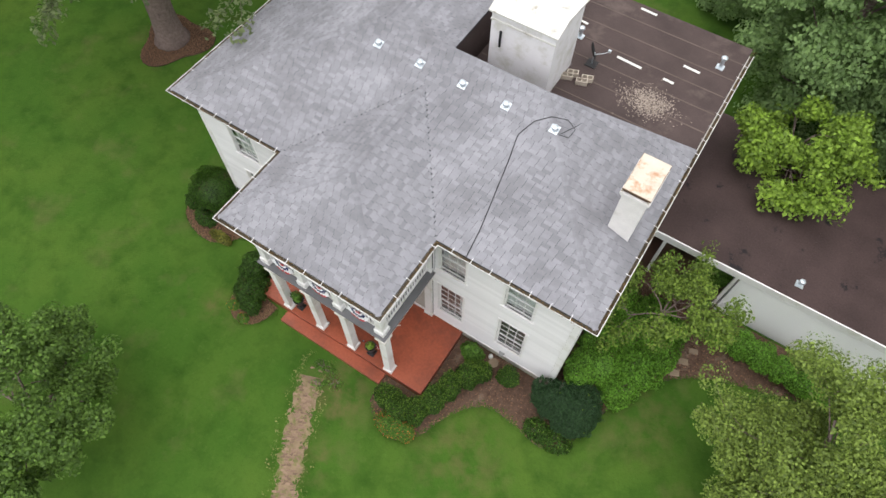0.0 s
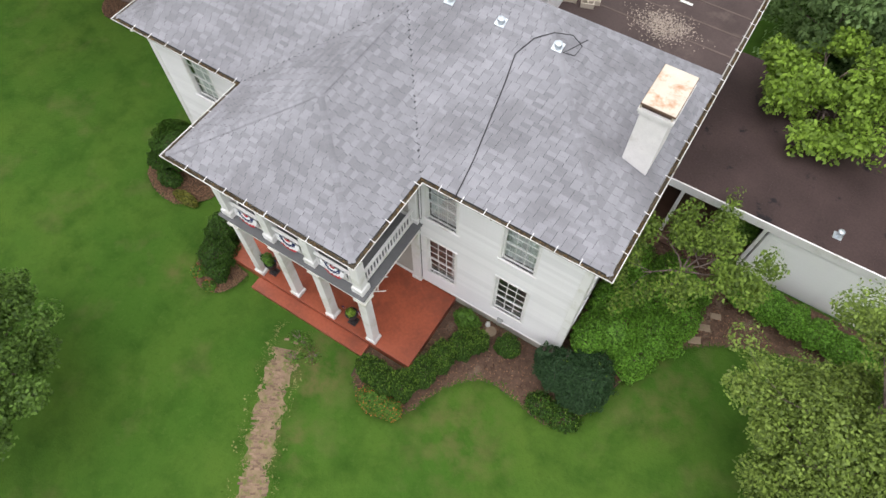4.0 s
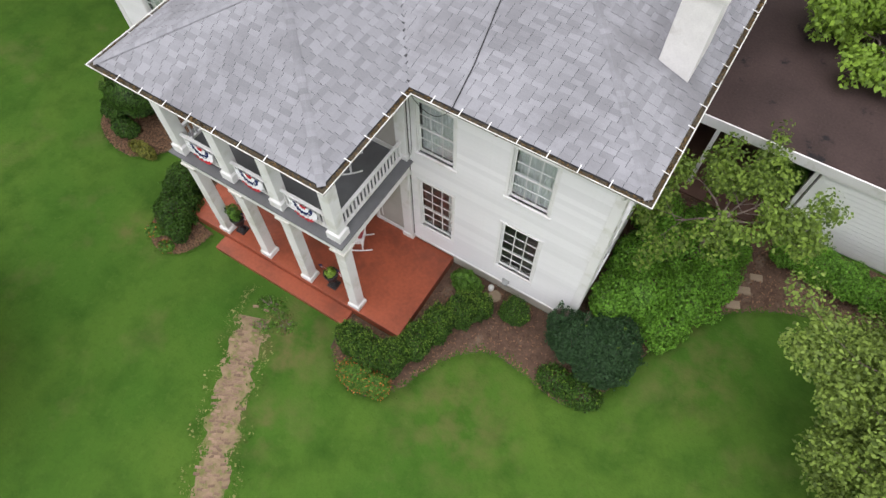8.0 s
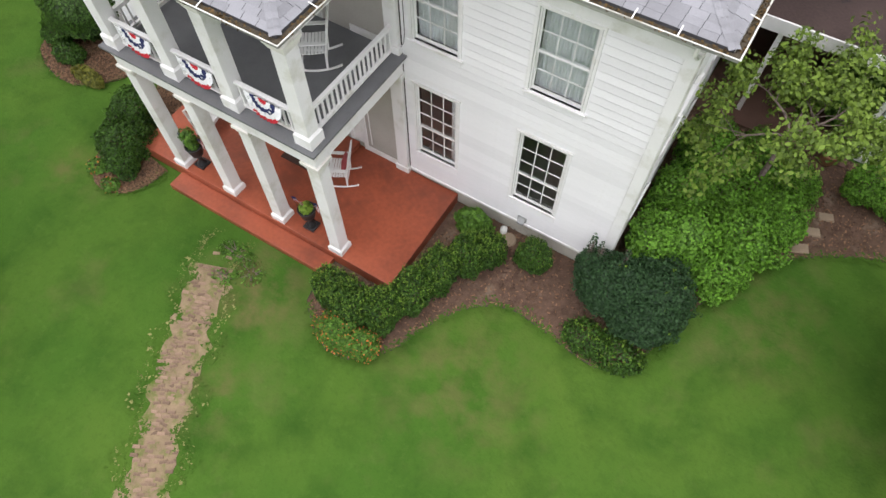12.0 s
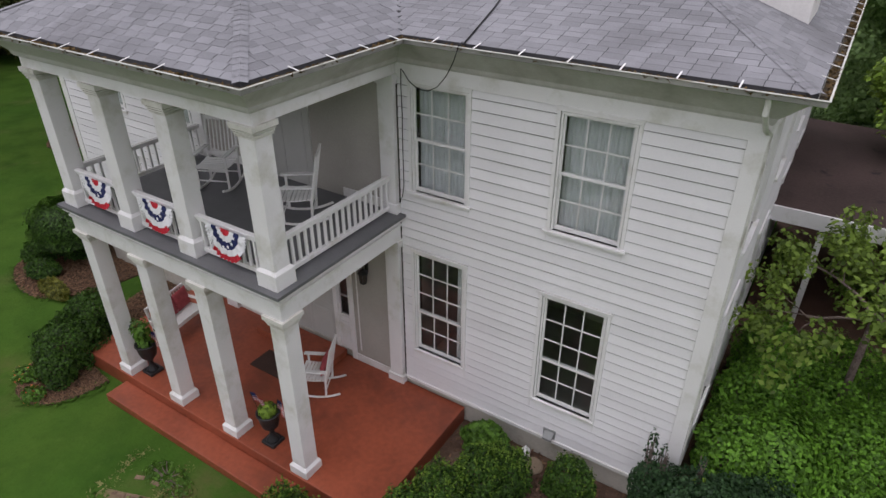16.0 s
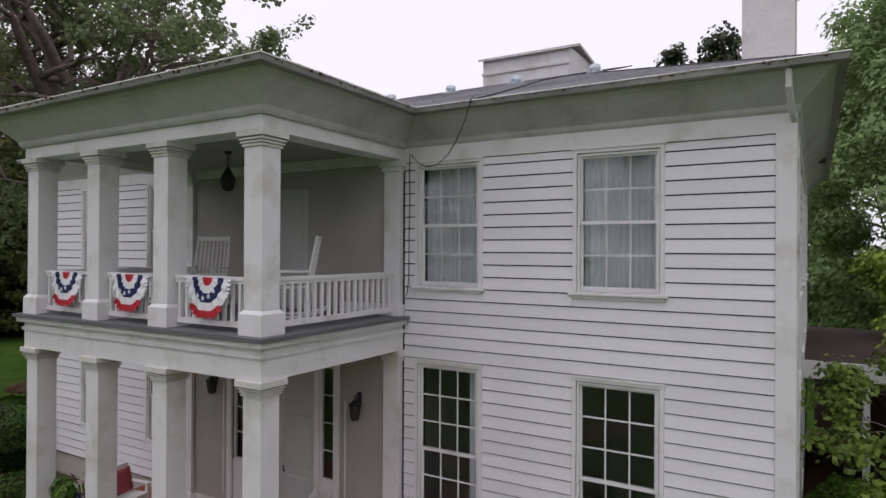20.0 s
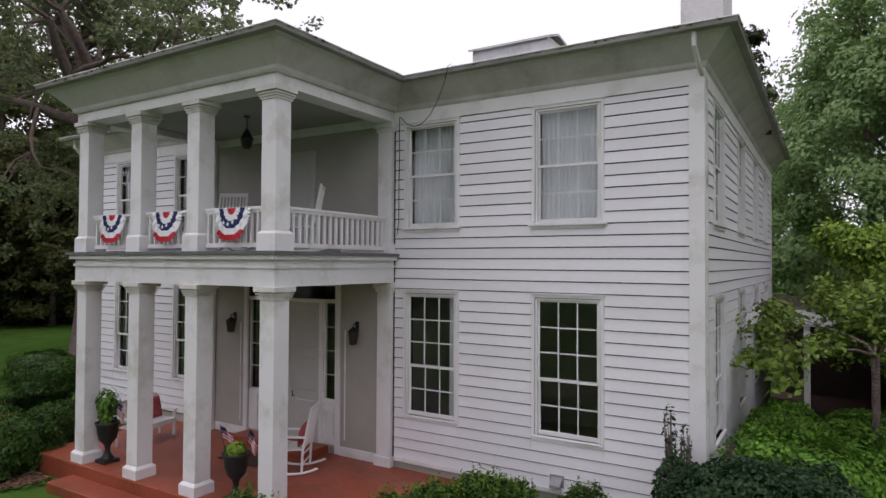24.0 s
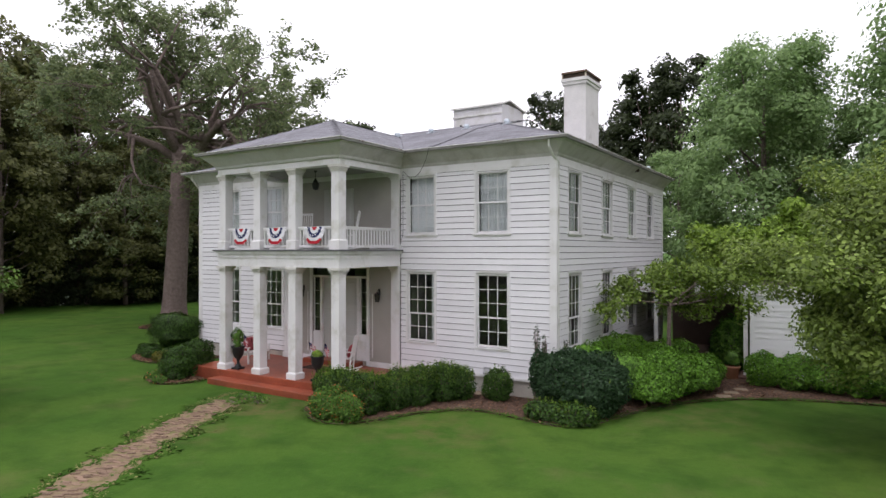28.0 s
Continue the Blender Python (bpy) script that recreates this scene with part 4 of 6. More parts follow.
def cushion(m, w=0.42, group="porch cushions"):
    b = Build()
    rings = []
    n = 9
    for i in range(n):
        k = i / (n - 1)
        s = math.sin(math.pi * k) ** 0.4
        rings.append([(w / 2 * s2 * (1 if abs(s2) < 1 else 1), 0.075 * s * c, (k - 0.5) * w) for s2, c in ((-1, 0.15), (-0.7, 0.8), (0, 1), (0.7, 0.8), (1, 0.15), (0.7, -0.8), (0, -1), (-0.7, -0.8))])
    put("cushion", b.sweep(rings), CUSHION, label="square red patterned cushion on a porch seat", category="cushion", group=group, m=m, smooth=True)


cushion(CHAIR_M @ pose(0, -0.17, 0.66, 14, 0, 0))


def bench(m):
    t = root("porch_bench", "white slatted wooden porch bench", "bench", m=m)
    for x in (-0.62, 0.62):
        put("leg", Build().box(x - 0.03, 0.2, 0, x + 0.03, 0.26, 0.62), CHAIR, t, bevel=0.006)
        put("back_post", Build().tube([(x, -0.24, 0), (x, -0.25, 0.42), (x, -0.36, 0.98)], 0.03, 6), CHAIR, t)
        put("arm", Build().box(x - 0.045, -0.3, 0.62, x + 0.045, 0.3, 0.65), CHAIR, t, bevel=0.008)
    put("apron", Build().box(-0.62, 0.22, 0.33, 0.62, 0.25, 0.41), CHAIR, t)
    for k in range(7):
        put("seat_slat", Build().box(-0.62, -0.24 + k * 0.072, 0.41, 0.62, -0.18 + k * 0.072, 0.435), CHAIR, t)
    for z, y in ((0.55, -0.275), (0.95, -0.355)):
        put("back_rail", Build().box(-0.62, y - 0.015, z - 0.035, 0.62, y + 0.015, z + 0.035), CHAIR, t)
    for k in range(14):
        x = -0.58 + k * 1.16 / 13
        put("back_slat", Build().tube([(x, -0.275, 0.55), (x, -0.355, 0.95)], 0.015, 5), CHAIR, t)


BENCH_M = pose(-12.0, -1.6, FLOOR, 0, 0, -80)
bench(BENCH_M)
cushion(BENCH_M @ pose(-0.38, -0.2, 0.69, 12, 0, 6), 0.5)
cushion(BENCH_M @ pose(0.12, -0.19, 0.69, 13, 0, -5), 0.5)
put("door_mat", Build().box(-9.5, -1.6, FLOOR + 0.002, -8.35, -0.95, FLOOR + 0.018), material("brown_mat_fibre", (0.05, 0.028, 0.022), 0.9, 0.3), label="dark brown fibre mat on the porch floor", category="mat", bevel=0.005)


# ---- urns with plants and little flags ----
def small_flag(parent_m, lean, turn):
    t = root("small_flag", "small striped flag on a stick in the urn", "flag", "urn flags", m=parent_m)
    r = pose(0, 0, 0, 0, lean, turn)
    put("stick", Build().tube([(0, 0, -0.1), (0, 0, 0.52)], 0.006, 5), BLACK, t, m=r)

    def cloth(a, c, z0, z1, off, mat, name):
        top = [(0.01 + (a + (c - a) * k / 8) * 0.21, off + 0.03 * math.sin((a + (c - a) * k / 8) * 6), z1 - 0.20 * (a + (c - a) * k / 8)) for k in range(9)]
        low = [(x * 0.92, y + 0.01, z0 - 0.20 * (a + (c - a) * k / 8)) for k, (x, y, z) in enumerate(top)]
        put(name, Build().sweep([low, top], closed=False).sweep([[(x, y - 0.002, z) for x, y, z in top], [(x, y - 0.002, z) for x, y, z in low]], closed=False), mat, t, m=r)

    for k in range(9):
        if k % 2:
            cloth(0, 1, 0.50 - 0.026 * (k + 1), 0.50 - 0.026 * k, 0, WHITE_CLOTH, "white_stripe")
        else:
            cloth(0, 1, 0.50 - 0.026 * (k + 1), 0.50 - 0.026 * k, 0, RED, "red_stripe")
    cloth(0, 0.42, 0.372, 0.502, -0.005, BLUE, "canton")
    cloth(0, 0.42, 0.372, 0.502, 0.005, BLUE, "canton")


def urn(x, y, seed, tall):
    t = root("urn", "black cast-iron urn on the porch floor", "urn", "porch urns", m=pose(x, y, FLOOR) @ Matrix.Diagonal((1.0, 1.0, 1.2, 1)))
    put("foot", Build().box(-0.17, -0.17, 0, 0.17, 0.17, 0.06), DARK_IRON, t, bevel=0.006)
    put("bowl", Build().lathe([(0.14, 0.06), (0.12, 0.09), (0.06, 0.16), (0.05, 0.24), (0.07, 0.30), (0.17, 0.40), (0.205, 0.52), (0.215, 0.64), (0.25, 0.68), (0.25, 0.70), (0.215, 0.70), (0.2, 0.66)], n=20), DARK_IRON, t, smooth=True)
    put("soil", Build().lathe([(0.2, 0.6), (0.2, 0.655), (0.01, 0.66)], n=14), MULCH, t)
    p, d = blob_points(420 if tall else 260, (0, 0, 0.74 if not tall else 0.95), (0.2, 0.2, 0.15) if not tall else (0.25, 0.25, 0.40), seed, fill=0.7)
    pl = root("potted_plant", "leafy green plant growing in a black urn", "plant", "urn plants", m=pose(x, y, FLOOR) @ Matrix.Diagonal((1.05, 1.05, 1.2, 1)))
    put("foliage", leaf_mesh("foliage", p, 0.065, L_LIME if not tall else L_GREEN, seed=seed, outward=d), L_LIME, pl)
    b = Build()
    for k in range(8):
        a = k * 0.8
        b.tube([(0.04 * math.cos(a), 0.04 * math.sin(a), 0.62), (0.15 * math.cos(a), 0.15 * math.sin(a), 0.85 if not tall else 1.05)], (0.007, 0.004), 4)
    put("stem", b, L_GREEN, pl)
    small_flag(pose(x - 0.2, y - 0.06, FLOOR + 0.80), -14, 20)
    small_flag(pose(x + 0.19, y + 0.02, FLOOR + 0.78), 12, 15)


urn(-7.25, -3.02, 51, False)
urn(-11.25, -3.0, 52, True)


# ---- patriotic buntings on the upper rail ----
def bunting(x):
    t = root("bunting", "red, white and blue pleated fan bunting on the rail", "bunting", "rail buntings", m=pose(x, PY - 0.085, DECK + 0.76))

    def band(r0, r1, mat, name, lift, a0=0.0, a1=math.pi):
        rings = []
        n = 48
        for r in (r0, (r0 + r1) / 2, r1):
            ring = []
            for k in range(n + 1):
                a = a0 + (a1 - a0) * k / n
                pleat = 0.016 * math.sin(k * math.pi / 3.0) * (0.2 + r)
                ring.append((0.49 * r * -math.cos(a), -0.02 - lift - pleat - 0.05 * r * math.sin(a), -0.54 * r * math.sin(a) - 0.03 * abs(math.sin(a * 4)) * r * r))
            rings.append(ring)
        back = [[(px, py + 0.004, pz) for px, py, pz in ring] for ring in rings]
        put(name, Build().sweep(rings, closed=False).sweep(back[::-1], closed=False), mat, t, smooth=True)

    band(0.02, 0.22, RED, "red_centre", 0)
    band(0.22, 0.42, WHITE_CLOTH, "white_band", 0)
    band(0.42, 0.66, BLUE, "blue_band", 0)
    band(0.66, 0.86, WHITE_CLOTH, "white_band", 0)
    band(0.86, 1.04, RED, "red_band", 0, 0.85, 2.29)
    band(0.86, 0.98, WHITE_CLOTH, "white_corner", 0, 0.0, 0.85)
    band(0.86, 0.98, WHITE_CLOTH, "white_corner", 0, 2.29, math.pi)
    for k in range(7):
        a = math.pi * (k + 0.5) / 7
        cx, cz, cy = -0.49 * 0.54 * math.cos(a), -0.54 * 0.54 * math.sin(a), -0.075 - 0.03 * math.sin(a)
        pts = []
        for q in range(10):
            rr, an = (0.042 if q % 2 == 0 else 0.018), math.pi / 2 + q * math.pi / 5
            pts.append((cx + rr * math.cos(an), cy, cz + rr * math.sin(an)))
        b = Build()
        b.v = pts + [(px, py + 0.004, pz) for px, py, pz in pts]
        b.f = [list(range(10)), list(range(19, 9, -1))] + [[i, 10 + i, 10 + (i + 1) % 10, (i + 1) % 10] for i in range(10)]
        put("star", b, WHITE_CLOTH, t)


for x in (-10.76, -8.98, -7.15):
    bunting(x)


# ---- roof fittings ----
def roof_z(y):
    return EAVE + PITCH * (y - RYF)


def roof_vent(x, y, z, h=0.17):
    t = root("roof_vent", "small galvanised metal roof vent", "vent", "roof vents", m=pose(x, y, z))
    put("flange", Build().box(-0.16, -0.16, -0.03, 0.16, 0.16, 0.02), METAL, t, m=pose(0, 0, 0, math.degrees(math.atan(PITCH)) if z > 9 else 0))
    put("pipe", Build().lathe([(0.075, -0.05), (0.075, h)], n=12), METAL, t)
    put("cap", Build().lathe([(0.10, h - 0.08), (0.13, h - 0.04), (0.12, h + 0.03), (0.05, h + 0.07)], n=12), METAL, t)


for x in (-11.45, -9.58, -7.73, -5.92, -3.98):
    roof_vent(x, 4.66, roof_z(4.66) + 0.02, 0.12)
roof_vent(-5.86, 11.05, FLAT, 0.45)
roof_vent(-0.3, 12.6, FLAT, 0.5)
roof_vent(6.8, FLAT, 3.5, 0.28)


def cinder_block(x, y, z, turn):
    b = Build()
    b.box(-0.2, -0.1, 0, 0.2, -0.07, 0.19).box(-0.2, 0.07, 0, 0.2, 0.1, 0.19)
    for a in (-0.2, -0.015, 0.17):
        b.box(a, -0.07, 0, a + 0.03, 0.07, 0.19)
    put("cinder_block", b, BLOCK, label="grey-tan hollow concrete block on the flat roof", category="concrete block", group="roof blocks", m=pose(x, y, z, 0, 0, turn) @ Matrix.Diagonal((1.15, 1.15, 1, 1)))


for i in range(2):
    for j in range(2):
        cinder_block(-5.25 + 0.62 * i + 0.12 * j, 8.66 + 0.05 * i + 0.27 * j, FLAT, 20)

dish = root("satellite_dish", "dark satellite dish on a tripod mast", "satellite dish", m=pose(-4.75, 9.9, FLAT))
put("reflector", Build().lathe([(0.02, -0.02), (0.2, 0.0), (0.36, 0.07), (0.37, 0.075), (0.36, 0.085), (0.2, 0.02), (0.02, 0.0)], n=20), BLACK, dish, "dark round reflector", m=pose(-0.12, 0, 0.62, 0, 68, 30))
put("mast", Build().tube([(0, 0, 0), (0, 0, 0.62)], 0.025, 8), METAL, dish)
put("foot", Build().box(-0.22, -0.22, 0.0, 0.22, 0.22, 0.025), BLACK, dish)
put("feed_arm", Build().tube([(0, 0, 0.5), (0.35, 0.15, 0.62), (0.5, 0.22, 0.75)], 0.014, 6).box(0.45, 0.18, 0.72, 0.56, 0.27, 0.80), METAL, dish)

strips = [(-4.04, 14.0, 0.75), (-1.22, 11.84, 0.7), (-1.76, 10.73, 0.45), (-6.2, 11.9, 0.6), (-3.5, 10.8, 1.1)]
for x, y, n in strips:
    put("roof_patch", Build().box(-n / 2, -0.06, 0, n / 2, 0.06, 0.008), GUTTER, label="white sealing strip on the flat roof", category="roof patch", group="roof patches", m=pose(x, y, FLAT + 0.012, 0, 0, -3))
rng = np.random.default_rng(77)
k = 1500
gp = np.stack([rng.normal(-2.0, 0.5, k), rng.normal(9.25, 0.35, k), np.full(k, FLAT + 0.015)], 1)
put("gravel", leaf_mesh("gravel", gp, 0.05, GRAVEL, up=3, long=1.0, seed=7), GRAVEL, label="scattered pale gravel on the flat roof", category="gravel", kind="stuff")
for k in range(7):
    put("membrane_seam", Build().box(REAR_X + 0.05, 6.9 + k * 1.05, FLAT + 0.001, RX1 - 0.05, 6.96 + k * 1.05, FLAT + 0.01), SEAM, house)

# cable over the roof and down the wall
rc = [(-4.3, -0.55), (-4.4, 0.6), (-4.6, 1.8), (-4.78, 2.9), (-5.0, 3.95), (-4.75, 4.6), (-4.3, 5.0), (-3.75, 5.15), (-3.35, 4.95), (-3.4, 4.6), (-3.75, 4.55), (-3.6, 4.75), (-3.3, 5.2)]
cable = [(x, y, roof_z(y) + 0.03) for x, y in rc]
drop = [(-4.30, -0.56, 8.43), (-4.33, -0.63, 8.37), (-4.48, -0.52, 8.1), (-4.68, -0.42, 7.82), (-4.92, -0.32, 7.58), (-5.18, -0.22, 7.45), (-5.42, -0.15, 7.43), (-5.64, -0.1, 7.52), (-5.78, -0.07, 7.66), (-5.84, -0.06, 7.7), (-5.85, -0.06, 7.4), (-5.84, -0.06, 6.9), (-5.85, -0.06, 6.3), (-5.85, -0.06, 5.5), (-5.86, -0.1, 5.25), (-5.9, -0.16, 5.15)]
put("cable", Build().tube(cable, 0.014, 6), BLACK, label="black cable lying across the roof shingles", category="cable", smooth=True)
put("cable", Build().tube(drop, 0.008, 6), BLACK, label="black cable looping down the house wall", category="cable", smooth=True)

# downspout at the corner
put("downspout", Build().tube([(0.02, -0.47, 8.26), (0.02, -0.47, 8.05), (0.05, -0.2, 7.78), (0.09, 0.12, 7.62), (0.09, 0.12, 7.4), (0.09, 0.12, 0.5), (0.16, 0.02, 0.3)], 0.042, 8), GUTTER, house, "white metal downspout")
put("downspout", Build().tube([(X0 + 0.05, -0.47, 8.26), (X0 + 0.05, -0.47, 8.05), (X0 - 0.05, -0.1, 7.75), (X0 - 0.09, 0.12, 7.5), (X0 - 0.09, 0.12, 0.3)], 0.042, 8), GUTTER, house, "white metal downspout")

# small things at the wall's foot
VENT_GREY = material("dull_grey_vent_metal", (0.27, 0.275, 0.275), 0.6, 0.2, 6, 40, 0.1)
hood = root("wall_vent", "grey metal vent hood low on the wall", "vent", m=pose(-2.38, -0.03, 0.78))
put("hood", Build().poly([(-0.10, -0.02, 0.07), (0.10, -0.02, 0.07), (0.10, -0.13, -0.05), (-0.10, -0.13, -0.05)], 0.05), VENT_GREY, hood)
put("plate", Build().box(-0.13, -0.02, -0.10, 0.13, 0.0, 0.11), VENT_GREY, hood)
put("jug", Build().lathe([(0.08, 0.035), (0.10, 0.06), (0.10, 0.22), (0.05, 0.28), (0.03, 0.3), (0.03, 0.33), (0.0, 0.33)], -2.78, -0.22, 12), CHAIR, label="white plastic jug beside the wall", category="jug", smooth=True)
put("stepping_stone", Build().lathe([(0.22, 0.036), (0.23, 0.06), (0.20, 0.085), (0.0, 0.088)], -2.54, -0.38, 14), STONE, label="round tan stepping stone in the bed", category="stepping stone", group="stepping stones")
for x, y, s in ((4.54, 4.3, 0.85), (4.75, 5.0, 0.8), (4.4, 3.6, 0.9)):
    put("stepping_stone", Build().box(-0.28 * s, -0.18 * s, 0.03, 0.28 * s, 0.18 * s, 0.075, 0.03), STONE, label="flat tan stepping stone on the garden path", category="stepping stone", group="stepping stones", m=pose(x, y, 0, 0, 0, 25 * s))
pot = root("flower_pot", "terracotta pot with a leafy plant by the carport", "flower pot", m=pose(4.2, 7.0, 0.04))
put("pot", Build().lathe([(0.2, 0.0), (0.27, 0.38), (0.3, 0.4), (0.3, 0.47), (0.26, 0.47), (0.25, 0.4), (0.0, 0.4)], n=18), TERRACOTTA, pot, smooth=True)
p, d = blob_points(500, (0, 0, 0.75), (0.35, 0.35, 0.3), 53)
put("foliage", leaf_mesh("foliage", p, 0.09, L_GREEN, seed=53, outward=d), L_GREEN, pot)


# ---- beds, path, lawn ----
BED = [(-6.3, -3.95), (-6.15, -4.8), (-5.2, -5.6), (-4.2, -5.6), (-3.45, -4.8), (-3.1, -3.7), (-2.4, -2.65), (-1.6, -2.15), (-0.6, -2.25), (0.4, -2.45), (1.25, -2.5), (1.9, -1.85), (2.25, -0.7), (2.8, 0.9), (3.7, 2.5), (4.7, 3.5), (6.5, 4.5), (9.5, 5.2), (13.0, 7.4), (0.02, 7.4), (0.02, -0.0), (-4.40, 0.0), (-4.40, -3.44), (-6.25, -3.44)]
BED_LEFT = [(-13.38, -3.44), (-12.3, -3.6), (-12.42, -4.4), (-12.85, -4.95), (-13.6, -5.1), (-14.25, -4.75), (-14.62, -4.0), (-14.75, -2.8), (-14.9, -1.5), (-15.2, -0.02), (-13.38, -0.02)]
BED_END = [(-15.9, -0.02), (-16.2, -1.6), (-17.0, -2.6), (-18.4, -2.7), (-19.9, -1.9), (-20.2, 0.2), (-19.0, 1.5), (-17.53, 1.4), (-17.53, -0.02)]
PATH_LINE = [(-9.15, -4.2), (-9.0, -5.0), (-8.35, -6.8), (-7.4, -8.6), (-6.45, -10.3), (-5.2, -12.3), (-3.6, -14.8), (-1.6, -18.0), (1.0, -23.0), (4.0, -30.0)]


def soften(pts, times=2):
    """Rounds an open line by cutting its corners."""
    for _ in range(times):
        pts = pts[:1] + [(p[0] * (1 - k) + q[0] * k, p[1] * (1 - k) + q[1] * k) for p, q in zip(pts, pts[1:]) for k in (0.25, 0.75)] + pts[-1:]
    return pts


def inside(x, y, pts):
    r = np.zeros(len(x), dtype=bool)
    for (ax, ay), (bx, by) in zip(pts, pts[1:] + pts[:1]):
        if ay != by:
            r ^= ((ay > y) != (by > y)) & (x < (bx - ax) * (y - ay) / (by - ay) + ax)
    return r


def near_path(x, y):
    d = np.full(len(x), 1e9)
    for (ax, ay), (bx, by) in zip(PATH_LINE, PATH_LINE[1:]):
        t = np.clip(((x - ax) * (bx - ax) + (y - ay) * (by - ay)) / ((bx - ax) ** 2 + (by - ay) ** 2), 0, 1)
        d = np.minimum(d, np.hypot(x - ax - t * (bx - ax), y - ay - t * (by - ay)))
    return d


EDGING = material("edging_shade_dark", (0.035, 0.036, 0.026), 0.8, 0.3)


def bed(pts, open_from, open_to):
    b = Build()
    b.poly([(x, y, 0.035) for x, y in pts], 0.06)
    put("mulch_bed", b, MULCH, label="reddish-brown bark mulch flower bed", category="flower bed", kind="structure")
    rim = pts[open_from:open_to]
    # thin dark tube: edging near the step, elsewhere the rim's shadow line
    put("edging_shade_line", Build().tube([(x, y, 0.03) for x, y in rim], 0.011, 6), EDGING, label="dark lawn edging and drawn shadow line round the bed", category="edging", kind="structure")
    rng = np.random.default_rng(len(pts))
    xs, ys = [p[0] for p in pts], [p[1] for p in pts]
    x, y = rng.uniform(min(xs), max(xs), 26000), rng.uniform(min(ys), max(ys), 26000)
    ok = inside(x, y, pts)
    z = rng.uniform(0.04, 0.065, len(x))
    chips = leaf_mesh("bark_chips", np.stack([x, y, z], 1)[ok], 0.045, CHIP, up=2.5, long=2.2, seed=3)
    put("bark_chips", chips, CHIP, label="loose brown bark chips on the bed", category="mulch", kind="stuff")


CHIP = leaf_material("bark_chip", (0.165, 0.103, 0.075), 0.6, 0.9)
bed(BED[:1] + soften(BED[1:19], 1) + BED[19:], 0, 36)
bed(BED_LEFT[:1] + soften(BED_LEFT[1:10], 1) + BED_LEFT[10:], 1, 19)
bed(BED_END[:1] + soften(BED_END[1:8], 1) + BED_END[8:], 1, 15)
ring = [(-28.7 + 2.0 * math.cos(a) * (1 + 0.2 * math.sin(3 * a)), 6.5 + 2.0 * math.sin(a) * (1 + 0.2 * math.sin(3 * a))) for a in [2 * math.pi * i / 30 for i in range(30)]]
bed(ring, 0, 30)

# bare soil under and beside the bricks, ragged at its edges
b = Build()
soil_rim = []
pts = [Vector(p) for p in PATH_LINE]
dense = [pts[i].lerp(pts[i + 1], k / 14) for i in range(len(pts) - 1) for k in range(14)] + [pts[-1]]
leftside, rightside = [], []
for i, p in enumerate(dense):
    d = (dense[min(i + 1, len(dense) - 1)] - dense[max(i - 1, 0)]).normalized()
    n_ = Vector((d.y, -d.x))
    wl_, wr_ = (0.56 + 0.22 * noise.noise(Vector((p.x * 0.7, p.y * 0.7, e))) + 0.28 * noise.noise(Vector((p.x * 2.3, p.y * 2.3, e))) + 0.1 * noise.noise(Vector((p.x * 7, p.y * 7, e))) for e in (1, 9))
    leftside.append(p - n_ * wr_)
    rightside.append(p + n_ * wl_)
for i in range(len(dense) - 1):
    if dense[i].y > -5.15:
        continue
    b.poly([(*leftside[i], 0.006), (*rightside[i], 0.006), (*rightside[i + 1], 0.006), (*leftside[i + 1], 0.006)])
put("path_soil", b, DIRT, label="bare tan soil along the brick path", category="path", kind="structure")


def fringe(n, middle, spread, height, seed, mat):
    """Straw-like grass in two ragged bands beside the path."""
    rng = np.random.default_rng(seed)
    q = np.array([tuple(p) for p in dense])
    i = rng.integers(0, len(q) - 1, n)
    d = q[i + 1] - q[i]
    d /= np.linalg.norm(d, axis=1, keepdims=True)
    side = rng.normal(middle, spread, n) * rng.choice((-1, 1), n) + 0.16 * np.sin(q[i, 1] * 2.1) + 0.1 * np.sin(q[i, 1] * 5.3)
    w = q[i] + d * rng.uniform(0, 0.25, (n, 1)) + np.stack([d[:, 1], -d[:, 0]], 1) * side[:, None]
    x, y = w[w[:, 1] < -4.1].T
    m = len(x)
    a = rng.uniform(0, 2 * np.pi, m)
    w, h = 0.017 * rng.uniform(0.7, 1.4, m), height * rng.uniform(0.5, 1.25, m)
    lean = rng.normal(0, 1.3, (m, 2)) * h[:, None]
    p0 = np.stack([x - np.cos(a) * w, y - np.sin(a) * w, np.full(m, -0.01)], 1)
    p1 = np.stack([x + np.cos(a) * w, y + np.sin(a) * w, np.full(m, -0.01)], 1)
    p2 = np.stack([x + lean[:, 0], y + lean[:, 1], h], 1)
    co = np.stack([p0, p1, p2], 1).reshape(-1, 3).astype(np.float32)
    me = bpy.data.meshes.new("grass")
    me.vertices.add(3 * m)
    me.vertices.foreach_set("co", co.ravel())
    me.loops.add(3 * m)
    me.loops.foreach_set("vertex_index", np.arange(3 * m, dtype=np.int32))
    me.polygons.add(m)
    me.polygons.foreach_set("loop_start", np.arange(0, 3 * m, 3, dtype=np.int32))
    me.update(calc_edges=True)
    me.materials.append(mat)
    put("grass", me, mat, label="dry straw-coloured grass along the path", category="grass", kind="stuff")


DRY = material("dry_straw_grass", (0.22, 0.21, 0.085), 0.9, 0.3, 1.0, 8.0, 0.0, stain=(0.10, 0.135, 0.03), stain_scale=0.9, stain_size=0.48, shine=0.1)
fringe(2500, 0.58, 0.08, 0.025, 13, DRY)


